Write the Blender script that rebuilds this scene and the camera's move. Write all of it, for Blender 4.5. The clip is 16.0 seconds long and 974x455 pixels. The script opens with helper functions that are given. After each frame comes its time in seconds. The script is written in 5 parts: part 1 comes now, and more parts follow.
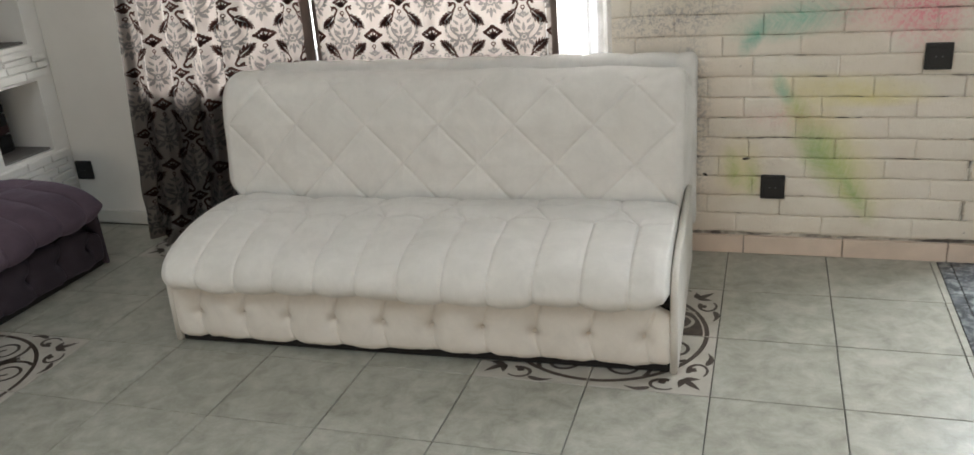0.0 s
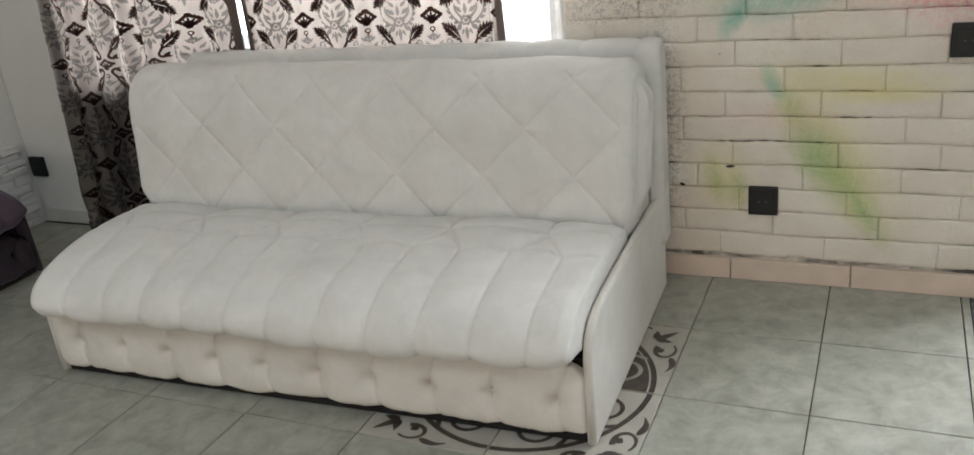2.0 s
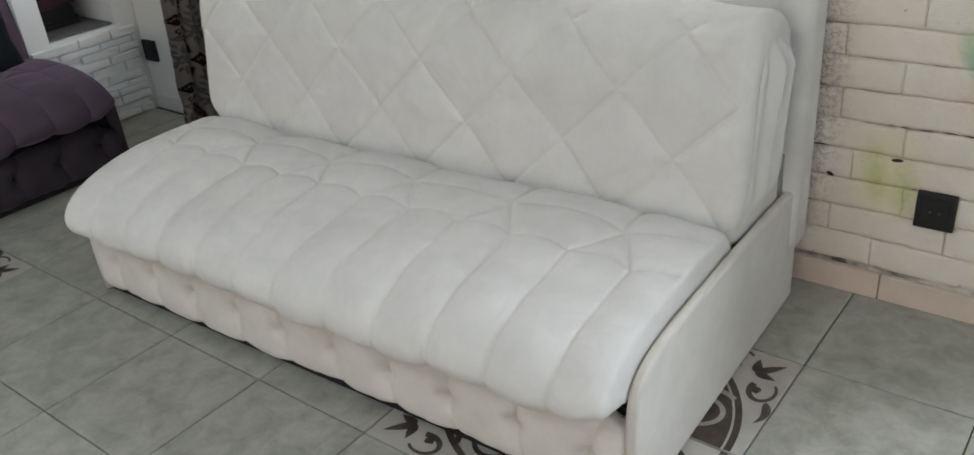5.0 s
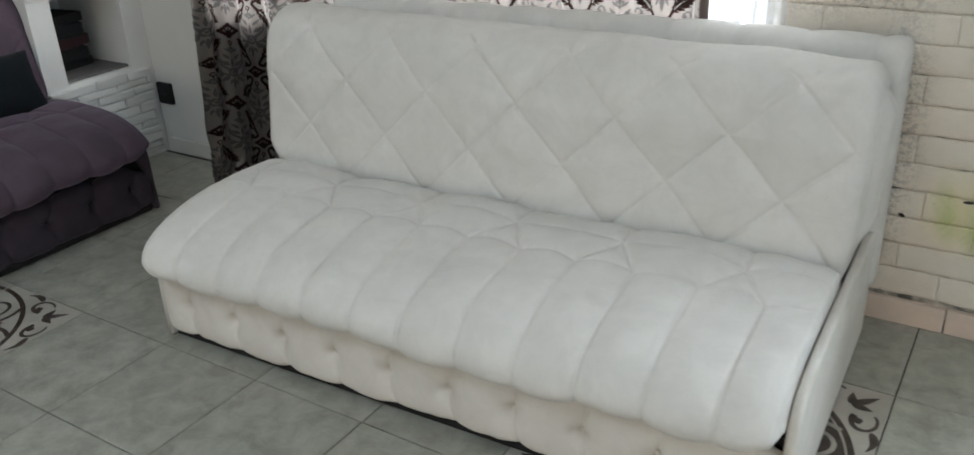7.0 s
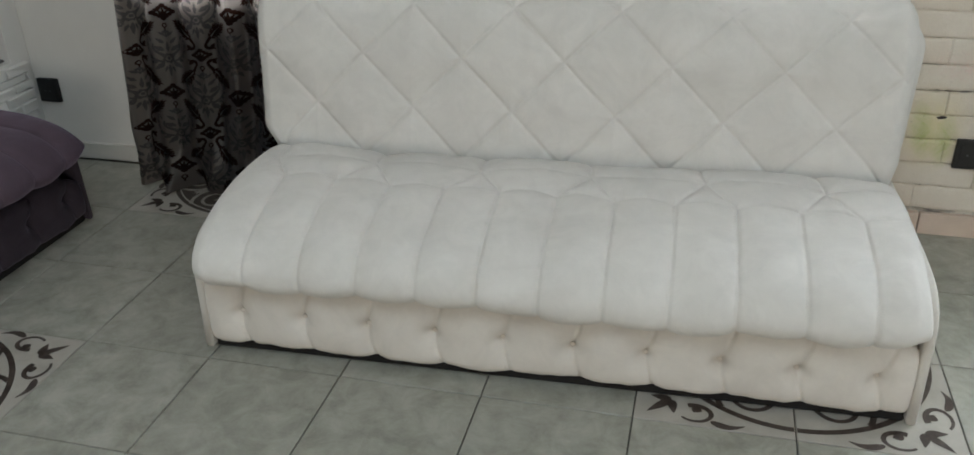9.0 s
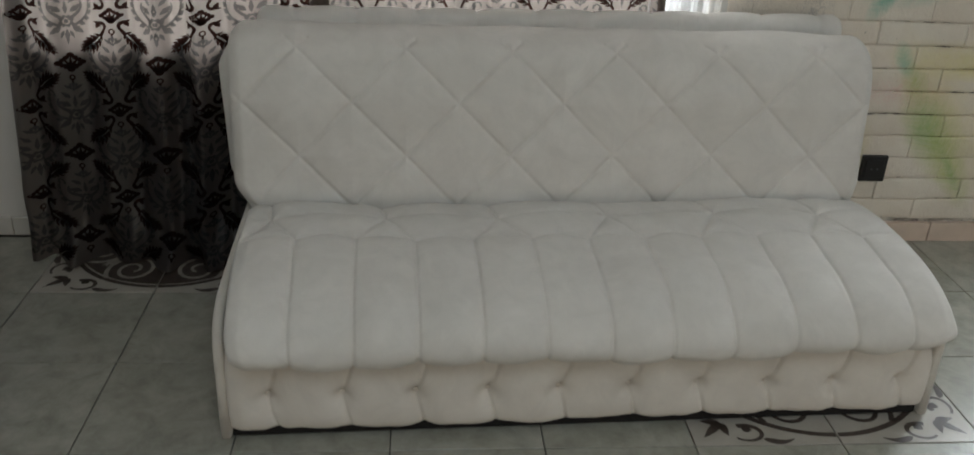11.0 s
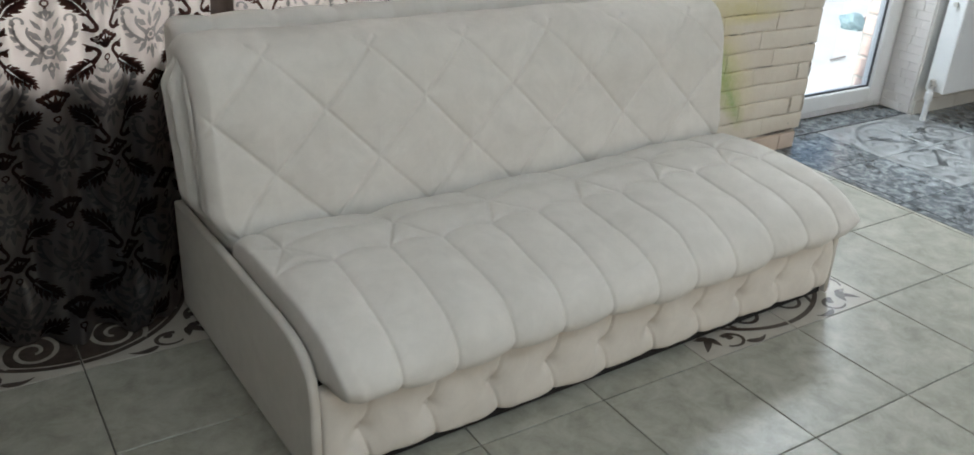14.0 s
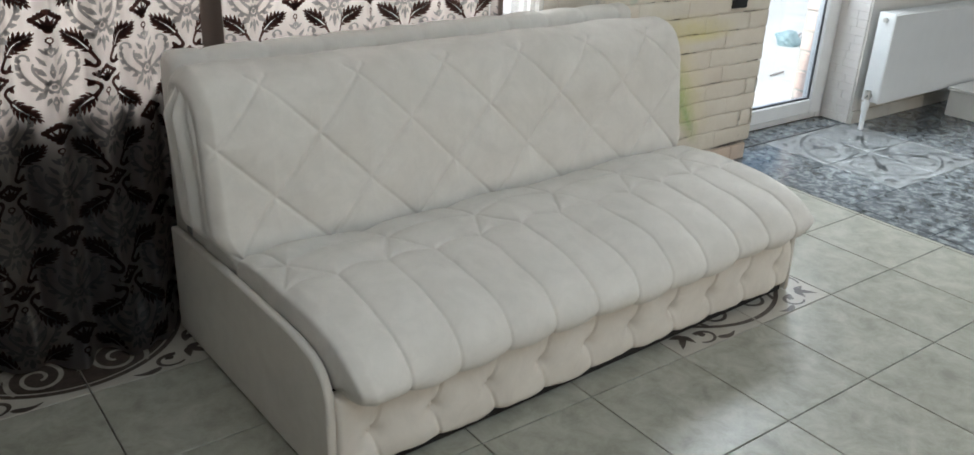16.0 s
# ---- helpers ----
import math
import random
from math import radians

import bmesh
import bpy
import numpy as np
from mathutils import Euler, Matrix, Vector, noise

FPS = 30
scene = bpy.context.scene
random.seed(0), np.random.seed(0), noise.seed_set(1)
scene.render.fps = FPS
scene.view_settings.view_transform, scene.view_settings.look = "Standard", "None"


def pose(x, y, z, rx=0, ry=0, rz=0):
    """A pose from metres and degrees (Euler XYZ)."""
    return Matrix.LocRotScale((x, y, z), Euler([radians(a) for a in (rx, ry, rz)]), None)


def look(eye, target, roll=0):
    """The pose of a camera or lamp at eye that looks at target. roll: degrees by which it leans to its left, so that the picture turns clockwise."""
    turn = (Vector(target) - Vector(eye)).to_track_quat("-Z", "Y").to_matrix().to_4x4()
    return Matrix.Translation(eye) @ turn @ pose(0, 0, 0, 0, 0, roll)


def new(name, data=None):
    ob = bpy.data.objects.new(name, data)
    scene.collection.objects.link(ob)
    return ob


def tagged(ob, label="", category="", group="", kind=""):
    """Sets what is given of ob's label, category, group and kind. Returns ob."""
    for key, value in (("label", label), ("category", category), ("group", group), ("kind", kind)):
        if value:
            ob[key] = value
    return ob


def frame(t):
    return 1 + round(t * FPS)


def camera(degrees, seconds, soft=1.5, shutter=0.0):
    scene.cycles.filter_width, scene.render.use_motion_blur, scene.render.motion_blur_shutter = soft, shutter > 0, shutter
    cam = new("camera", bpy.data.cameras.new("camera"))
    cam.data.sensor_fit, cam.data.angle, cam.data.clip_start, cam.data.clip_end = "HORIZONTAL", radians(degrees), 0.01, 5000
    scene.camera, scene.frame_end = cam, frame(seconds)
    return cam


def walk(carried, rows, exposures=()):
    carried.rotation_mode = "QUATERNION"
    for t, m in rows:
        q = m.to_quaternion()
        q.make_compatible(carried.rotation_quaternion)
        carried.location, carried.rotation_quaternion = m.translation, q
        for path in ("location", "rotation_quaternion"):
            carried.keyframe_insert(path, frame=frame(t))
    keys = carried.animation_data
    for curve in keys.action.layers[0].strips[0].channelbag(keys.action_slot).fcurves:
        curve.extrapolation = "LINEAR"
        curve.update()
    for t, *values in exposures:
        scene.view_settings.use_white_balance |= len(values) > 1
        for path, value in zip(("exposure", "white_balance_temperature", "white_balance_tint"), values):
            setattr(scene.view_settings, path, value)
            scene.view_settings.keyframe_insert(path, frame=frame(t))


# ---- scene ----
# camera and its walk
cam = camera(57.6, 16.0, soft=1.5, shutter=0.4)
PATH = [
    (0, (0.053, 0.151, 1.304), (-0.541, 1.922, 0.589), -4.5),
    (0.5, (0.11, 0.295, 1.269), (-0.564, 2.027, 0.529), -5.1),
    (1, (0.149, 0.473, 1.26), (-0.581, 2.178, 0.511), -5.5),
    (1.5, (0.249, 0.624, 1.25), (-0.507, 2.309, 0.481), -6.2),
    (2, (0.389, 0.783, 1.226), (-0.42, 2.449, 0.471), -6.6),
    (2.5, (0.413, 0.893, 1.261), (-0.448, 2.515, 0.468), -7.4),
    (3, (0.404, 1.052, 1.253), (-0.533, 2.609, 0.417), -6.9),
    (5.5, (0.389, 1.344, 1.201), (-0.747, 2.692, 0.256), -5.1),
    (6, (0.309, 1.204, 1.232), (-0.805, 2.601, 0.332), -3.9),
    (6.5, (0.221, 1.1, 1.243), (-0.818, 2.577, 0.383), -2.6),
    (7, (0.071, 1.061, 1.233), (-0.92, 2.572, 0.375), -2.5),
    (7.5, (-0.104, 1.001, 1.242), (-1.073, 2.525, 0.383), -3.0),
    (8, (-0.292, 0.863, 1.235), (-1.12, 2.441, 0.327), -3.2),
    (8.2, (-0.352, 0.825, 1.239), (-1.094, 2.439, 0.319), -2.8),
    (10.3, (-1.119, 0.694, 1.242), (-1.185, 2.474, 0.330), 0.4),
    (10.5, (-1.166, 0.688, 1.239), (-1.172, 2.472, 0.335), 0.8),
    (11, (-1.334, 0.750, 1.267), (-1.183, 2.538, 0.386), 2.4),
    (11.5, (-1.459, 0.795, 1.283), (-1.234, 2.635, 0.446), 2.0),
    (12, (-1.655, 0.809, 1.242), (-1.343, 2.63, 0.435), 1.8),
    (12.5, (-1.85, 0.845, 1.246), (-1.338, 2.59, 0.412), 2.4),
    (13, (-1.997, 0.922, 1.219), (-1.242, 2.577, 0.388), 4.6),
    (13.5, (-2.1, 0.998, 1.226), (-1.193, 2.563, 0.372), 4.7),
    (14, (-2.234, 1.009, 1.23), (-1.236, 2.51, 0.363), 3.3),
    (14.5, (-2.356, 0.977, 1.252), (-1.308, 2.434, 0.369), 2.6),
    (15, (-2.386, 0.966, 1.257), (-1.295, 2.406, 0.4), 2.8),
    (15.5, (-2.397, 0.962, 1.258), (-1.287, 2.407, 0.434), 2.8),
    (16, (-2.392, 0.958, 1.253), (-1.282, 2.411, 0.442), 2.6),
]
EXPOSURES = [(0.0, 0.01, 6400, 9.0), (2.5, 0.01, 6200, 9.0), (5.5, 0.10, 5950, 9.0), (6.0, 0.06, 5950, 8.0), (6.5, -0.14, 5950, 7.0), (7.0, 0.06, 5900, 6.0), (7.5, 0.14, 5900, 6.0), (8.0, 0.12, 5900, 6.0), (10.5, -0.26, 6250, 7.0), (11.0, -0.62, 6250, 7.0), (11.5, -0.26, 6250, 7.0), (12.5, -0.24, 6250, 7.0), (13.5, -0.04, 6150, 7.0), (14.0, 0.0, 6100, 7.0), (16.0, 0.01, 6100, 7.0)]
walk(cam, [(t, look(eye, target, roll)) for t, eye, target, roll in PATH], EXPOSURES)

# ---------------------------------------------------------------- light
world = bpy.data.worlds.new("daylight")
scene.world = world
world.use_nodes = True
wn = world.node_tree
sky = wn.nodes.new("ShaderNodeTexSky")
sky.sky_type = "NISHITA"
sky.sun_disc = False
sky.sun_elevation = radians(48)
sky.sun_rotation = radians(-95)
wn.links.new(sky.outputs[0], wn.nodes["Background"].inputs[0])
wn.nodes["Background"].inputs[1].default_value = 0.15

sun_data = bpy.data.lights.new("sun", "SUN")
sun_data.energy = 5.0
sun_data.angle = radians(0.53)
sun_data.color = (1.0, 0.95, 0.87)
sun = new("sun", sun_data)
sun.matrix_basis = look((-10, 2.6, 11), (1.5, 3.9, 0))


def area_lamp(name, size_x, size_y, power, color, m):
    """An area lamp: sky light in the window and door, added fill in unseen openings."""
    d = bpy.data.lights.new(name, "AREA")
    d.shape = "RECTANGLE"
    d.size, d.size_y, d.energy, d.color = size_x, size_y, power, color
    ob = new(name, d)
    ob.matrix_basis = m
    return ob


area_lamp("window_light", 1.78, 1.35, 52, (1.0, 0.965, 0.94), pose(-1.43, 3.42, 1.42, -90, 0, 0))
area_lamp("door_light", 0.7, 0.9, 72, (0.92, 0.97, 1.0), pose(1.2, 3.62, 1.65, -90, 0, 0))
# Warm low fill added behind the viewpoint; its door opening is made up.
area_lamp("rear_fill_light", 2.2, 1.2, 48, (1.0, 0.79, 0.58), pose(0.8, -3.42, 0.68, 90, 0, 0))
# Cool side fill added; the window it stands in is made up.
area_lamp("side_fill_light", 2.6, 1.1, 15, (0.74, 0.90, 1.0), pose(4.52, 0.1, 1.90, 90, 0, 90))

# Added overhead lamp for steep light from above, in a made-up ceiling opening.
area_lamp("overhead_fill_light", 1.9, 1.1, 27, (0.86, 0.95, 1.0), pose(-1.4, 0.35, 2.66, 0, 0, 0))

# ---------------------------------------------------------------- materials


class Nodes:
    """Short hand for building a node material."""

    def __init__(self, name):
        self.mat = bpy.data.materials.new(name)
        self.mat.use_nodes = True
        self.t = self.mat.node_tree
        self.bsdf = self.t.nodes["Principled BSDF"]

    def add(self, kind, **values):
        n = self.t.nodes.new(kind)
        for k, v in values.items():
            n.inputs[k.replace("_", " ")].default_value = v
        return n

    def link(self, a, b):
        self.t.links.new(a, b)

    def put(self, slot, v):
        if hasattr(v, "is_linked"):
            self.link(v, self.bsdf.inputs[slot])
        else:
            self.bsdf.inputs[slot].default_value = v

    def coords(self, which="Object"):
        return self.t.nodes.new("ShaderNodeTexCoord").outputs[which]

    def position(self):
        return self.t.nodes.new("ShaderNodeNewGeometry").outputs["Position"]

    def noise(self, vec, scale, detail=4.0, rough=0.55, distortion=0.0):
        n = self.add("ShaderNodeTexNoise", Scale=scale, Detail=detail, Roughness=rough, Distortion=distortion)
        self.link(vec, n.inputs["Vector"])
        return n.outputs["Fac"]

    def ramp(self, fac, stops):
        n = self.t.nodes.new("ShaderNodeValToRGB")
        e = n.color_ramp.elements
        while len(e) < len(stops):
            e.new(0.5)
        for el, (p, c) in zip(e, stops):
            el.position = p
            el.color = (*c, 1) if len(c) == 3 else c
        self.link(fac, n.inputs[0])
        return n.outputs[0]

    def math(self, op, a, b=None, c=None, clamp=False):
        n = self.t.nodes.new("ShaderNodeMath")
        n.operation = op
        n.use_clamp = clamp
        for k, v in enumerate((a, b, c)):
            if v is None:
                continue
            if hasattr(v, "is_linked"):
                self.link(v, n.inputs[k])
            else:
                n.inputs[k].default_value = v
        return n.outputs[0]

    def mix(self, fac, a, b, mode="MIX"):
        n = self.t.nodes.new("ShaderNodeMix")
        n.data_type = "RGBA"
        n.blend_type = mode
        for slot, v in ((0, fac), (6, a), (7, b)):
            if hasattr(v, "is_linked"):
                self.link(v, n.inputs[slot])
            else:
                n.inputs[slot].default_value = v if slot == 0 else (*v, 1)
        return n.outputs[2]

    def bump(self, height, strength=0.3, distance=0.002):
        n = self.add("ShaderNodeBump", Strength=strength, Distance=distance)
        self.link(height, n.inputs["Height"])
        self.link(n.outputs[0], self.bsdf.inputs["Normal"])
        return n

    def island(self):
        return self.t.nodes.new("ShaderNodeNewGeometry").outputs["Random Per Island"]

    def random(self):
        return self.t.nodes.new("ShaderNodeObjectInfo").outputs["Random"]


def plain(name, color, rough=0.6, metallic=0.0, spread=0.06, scale=14.0, bump=0.1):
    """A painted or moulded surface with slight unevenness."""
    n = Nodes(name)
    p = n.coords()
    f = n.noise(p, scale, 5)
    lo = tuple(c * (1 - spread) for c in color)
    hi = tuple(min(1, c * (1 + spread)) for c in color)
    n.put("Base Color", n.ramp(f, [(0.3, lo), (0.7, hi)]))
    n.put("Roughness", n.math("MULTIPLY_ADD", n.noise(p, scale * 3), 0.15, rough - 0.07))
    n.put("Metallic", metallic)
    if bump:
        n.bump(n.noise(p, scale * 12, 3), bump, 0.001)
    return n.mat


def velvet(name, color, deep, sheen=0.16, tint=(1, 1, 1)):
    """Short-pile upholstery with brushed patches."""
    n = Nodes(name)
    p = n.position()
    patch = n.noise(p, 7.0, 5, 0.6, 0.8)
    fine = n.noise(p, 90.0, 3)
    c = n.ramp(patch, [(0.3, deep), (0.68, color)])
    brushed = n.ramp(n.noise(p, 10.0, 6, 0.66, 1.8), [(0.44, (0, 0, 0)), (0.66, (1, 1, 1))])
    c = n.mix(n.math("MULTIPLY", brushed, 0.22), c, tuple(k * 0.80 for k in deep))
    c2 = n.mix(n.math("MULTIPLY", fine, 0.16), c, tuple(k * 0.72 for k in color))
    n.put("Base Color", c2)
    n.put("Roughness", 0.92)
    n.put("Specular IOR Level", 0.2)
    n.put("Sheen Weight", sheen)
    n.put("Sheen Roughness", 0.45)
    n.put("Sheen Tint", (*tint, 1))
    n.bump(n.math("ADD", n.noise(p, 900.0, 2), n.math("MULTIPLY", n.noise(p, 26.0, 3), 1.6)), 0.22, 0.002)
    return n.mat


M_VELVET = velvet("ivory_velvet", (0.775, 0.745, 0.70), (0.69, 0.66, 0.615), 0.06)
# Ivory velvet again, warmed to put the light bounced onto the base into it.
M_VELVET_BASE = velvet("warm_lit_ivory_velvet", (0.800, 0.748, 0.683), (0.725, 0.672, 0.607), 0.06)
M_LINEN = velvet("ivory_panel_cloth", (0.72, 0.68, 0.62), (0.65, 0.61, 0.55), 0.2)
M_PLUM = velvet("plum_velvet", (0.112, 0.079, 0.102), (0.080, 0.056, 0.074), 0.25, (0.9, 0.75, 1.0))
M_PLUM_BASE = velvet("dark_plum_velvet", (0.060, 0.047, 0.060), (0.040, 0.031, 0.041), 0.15, (0.9, 0.8, 1.0))
M_CUSHION = velvet("dark_green_velvet", (0.008, 0.011, 0.013), (0.005, 0.007, 0.009), 0.03)
M_PLUM_BUTTON = plain("plum_button_cloth", (0.03, 0.022, 0.03), 0.8)
# Black that stands for the shade in the sofa's gaps.
M_GAP_SHADE = plain("black_gap_shade", (0.012, 0.011, 0.011), 0.9)
M_STRAP = plain("grey_strap_webbing", (0.30, 0.29, 0.28), 0.85, scale=60)
M_BLACK = plain("black_plastic", (0.006, 0.006, 0.0065), 0.55, spread=0.1, bump=0.02)
M_PVC = plain("white_pvc", (0.80, 0.81, 0.82), 0.35, spread=0.02, bump=0.02)
M_GASKET = plain("grey_rubber", (0.08, 0.08, 0.085), 0.6)
M_RADIATOR = plain("white_enamel", (0.74, 0.75, 0.755), 0.36, spread=0.02, bump=0.03)
M_CHROME = plain("brushed_nickel", (0.55, 0.54, 0.52), 0.3, 1.0)
M_BOX = plain("white_laminate", (0.78, 0.78, 0.77), 0.45, spread=0.03)
M_CHIP = plain("bare_dark_patch", (0.03, 0.025, 0.022), 0.9)
M_CEILING = plain("ceiling_paint", (0.80, 0.79, 0.77), 0.85, scale=3)
M_BOOK = plain("dark_red_cover", (0.030, 0.009, 0.010), 0.85)
M_BOOK2 = plain("black_cover", (0.006, 0.0055, 0.006), 0.9)
M_PAGES = plain("paper_edges", (0.50, 0.46, 0.38), 0.9, scale=80)
M_SHELF = plain("grey_shelf_board", (0.14, 0.13, 0.125), 0.7)
M_TEAL = plain("teal_rag", (0.32, 0.45, 0.49), 0.8)
M_STICK = plain("grey_wood", (0.30, 0.26, 0.24), 0.8)


def stone_tile(name, lo, hi, vein, rough, vary=0.1, vein_amount=0.5, size=1.0):
    """Glazed floor tile with clouded stone print."""
    n = Nodes(name)
    shift = n.add("ShaderNodeVectorMath")
    shift.operation = "ADD"
    n.link(n.position(), shift.inputs[0])
    comb = n.t.nodes.new("ShaderNodeCombineXYZ")
    r = n.random()
    n.link(n.math("MULTIPLY", r, 37.0), comb.inputs[0])
    n.link(n.math("MULTIPLY", r, 91.0), comb.inputs[1])
    n.link(comb.outputs[0], shift.inputs[1])
    p = shift.outputs[0]
    cloud = n.noise(p, 6.5 * size, 7, 0.70, 0.4)
    c = n.ramp(cloud, [(0.34, lo), (0.66, hi)])
    streak = n.noise(p, 13.0 * size, 5, 0.6, 0.7)
    mask = n.ramp(streak, [(0.45, (0, 0, 0)), (0.75, (1, 1, 1))])
    c = n.mix(n.math("MULTIPLY", mask, vein_amount), c, vein)
    c = n.mix(n.math("MULTIPLY", r, vary), c, tuple(k * 0.72 for k in lo))
    n.put("Base Color", c)
    n.put("Roughness", n.math("MULTIPLY_ADD", cloud, 0.10, rough - 0.05))
    n.put("Specular IOR Level", 0.5)
    return n.mat


M_TILE = stone_tile("greige_stone_tile", (0.262, 0.257, 0.210), (0.440, 0.430, 0.370), (0.52, 0.51, 0.46), 0.315, 0.14, 0.22, 1.9)
M_TILE_DARK = stone_tile("dark_marbled_tile", (0.040, 0.047, 0.053), (0.150, 0.166, 0.180), (0.46, 0.49, 0.50), 0.20, 0.3, 0.85, 2.2)
M_TILE_DECO = stone_tile("pale_ornament_tile", (0.40, 0.37, 0.32), (0.49, 0.46, 0.405), (0.53, 0.505, 0.455), 0.335)
M_TILE_GREYDECO = stone_tile("grey_ornament_tile", (0.27, 0.28, 0.285), (0.37, 0.38, 0.385), (0.43, 0.44, 0.45), 0.26)
M_GROUT = plain("grey_grout", (0.075, 0.070, 0.062), 0.9, scale=40)
M_INK = plain("brown_glaze_print", (0.060, 0.044, 0.036), 0.37, spread=0.35, scale=45, bump=0)
M_INK_PALE = plain("pale_glaze_print", (0.36, 0.33, 0.285), 0.37, spread=0.2, scale=45, bump=0)
M_INK_GREY = plain("grey_glaze_print", (0.10, 0.105, 0.11), 0.30, spread=0.25, scale=45, bump=0)
M_SKIRT = plain("peach_ceramic", (0.68, 0.55, 0.45), 0.4, spread=0.1, scale=9)
M_SKIRT_WHITE = plain("white_ceramic", (0.62, 0.60, 0.55), 0.4, spread=0.06, scale=9)


def wall_plaster(name, color):
    n = Nodes(name)
    p = n.position()
    f = n.noise(p, 2.4, 6, 0.6)
    n.put("Base Color", n.ramp(f, [(0.3, tuple(k * 0.90 for k in color)), (0.7, color)]))
    n.put("Roughness", 0.85)
    n.bump(n.noise(p, 120.0, 4), 0.2, 0.002)
    return n.mat


M_PLASTER = wall_plaster("white_plaster", (0.72, 0.70, 0.66))
M_REVEAL = wall_plaster("pinkish_white_stone", (0.72, 0.685, 0.665))
M_CLADDING = wall_plaster("white_stone_cladding", (0.74, 0.725, 0.69))


def mural_brick(name, joint=False):
    """Whitewashed brick with airbrushed feather shapes in green, yellow, teal and pink."""
    n = Nodes(name)
    p = n.position()
    sep = n.t.nodes.new("ShaderNodeSeparateXYZ")
    n.link(p, sep.inputs[0])
    px, pz = sep.outputs[0], sep.outputs[2]
    c = n.ramp(n.noise(p, 5.0, 6, 0.65), [(0.3, (0.70, 0.63, 0.53)), (0.68, (0.80, 0.745, 0.65))])
    if not joint:
        rnd = n.random()
        c = n.mix(n.math("MULTIPLY", rnd, 0.16), c, (0.80, 0.62, 0.50))
    hatch = n.noise(p, 60.0, 3, 0.7)
    scribble = n.ramp(n.noise(p, 75.0, 3, 0.7, 1.2), [(0.49, (0, 0, 0)), (0.56, (1, 1, 1))])
    warp = n.math("MULTIPLY_ADD", n.noise(p, 14.0, 4), 1.1, -0.55)
    grey = (0.16, 0.16, 0.19)

    green, lime, yellow = (0.28, 0.43, 0.18), (0.46, 0.52, 0.18), (0.72, 0.64, 0.26)
    teal, pink = (0.20, 0.47, 0.36), (0.78, 0.25, 0.30)

    def spray(c, cx, cz, rx, rz, angle, color, amount, rough=0.35):
        a = radians(angle)
        dx, dz = n.math("SUBTRACT", px, cx), n.math("SUBTRACT", pz, cz)
        u = n.math("ADD", n.math("MULTIPLY", dx, math.cos(a) / rx), n.math("MULTIPLY", dz, math.sin(a) / rx))
        v = n.math("ADD", n.math("MULTIPLY", dx, -math.sin(a) / rz), n.math("MULTIPLY", dz, math.cos(a) / rz))
        d = n.math("SQRT", n.math("ADD", n.math("MULTIPLY", u, u), n.math("MULTIPLY", v, v)))
        d = n.math("ADD", d, n.math("MULTIPLY", warp, rough))
        m = n.math("SUBTRACT", 1.15, d, clamp=True)
        m = n.math("MULTIPLY", m, amount)
        m = n.math("MULTIPLY", m, n.math("MULTIPLY_ADD", hatch, 1.1, 0.35), clamp=True)
        if color in (green, lime, teal):
            # barbs that sweep back from the feather's quill
            comb = n.t.nodes.new("ShaderNodeCombineXYZ")
            n.link(n.math("ADD", n.math("MULTIPLY", u, rx * 70), n.math("MULTIPLY", n.math("ABSOLUTE", v), rz * 62)), comb.inputs[0])
            n.link(n.math("MULTIPLY", v, rz * 9), comb.inputs[1])
            barb = n.ramp(n.noise(comb.outputs[0], 1.0, 3, 0.6), [(0.30, (0.45, 0.45, 0.45)), (0.62, (1, 1, 1))])
            m = n.math("MULTIPLY", m, n.math("MULTIPLY", barb, 1.15), clamp=True)
        if color in (grey, pink):
            m = n.math("MULTIPLY", m, n.math("MULTIPLY_ADD", scribble, 1.25 if color == grey else 0.8, 0.10 if color == grey else 0.42), clamp=True)
        return n.mix(m, c, color)

    for args in MURAL:
        c = spray(c, *args[:5], {"green": green, "lime": lime, "yellow": yellow, "teal": teal, "pink": pink, "grey": grey}[args[5]], *args[6:])
    if joint:
        crack = n.ramp(n.noise(p, 9.0, 5, 0.7, 0.4), [(0.36, (0.16, 0.16, 0.16)), (0.56, (1, 1, 1))])
        c = n.mix(n.math("MULTIPLY", crack, 0.94), c, (0.05, 0.042, 0.038))
    else:
        chips = n.ramp(n.noise(p, 42.0, 3, 0.6), [(0.72, (0, 0, 0)), (0.76, (1, 1, 1))])
        c = n.mix(n.math("MULTIPLY", chips, 0.6), c, (0.14, 0.11, 0.10))
    n.put("Base Color", c)
    n.put("Roughness", 0.7)
    n.bump(n.math("ADD", n.noise(p, 34.0, 6, 0.68), n.math("MULTIPLY", n.noise(p, 160.0, 3), 0.5)), 0.6, 0.006)
    return n.mat


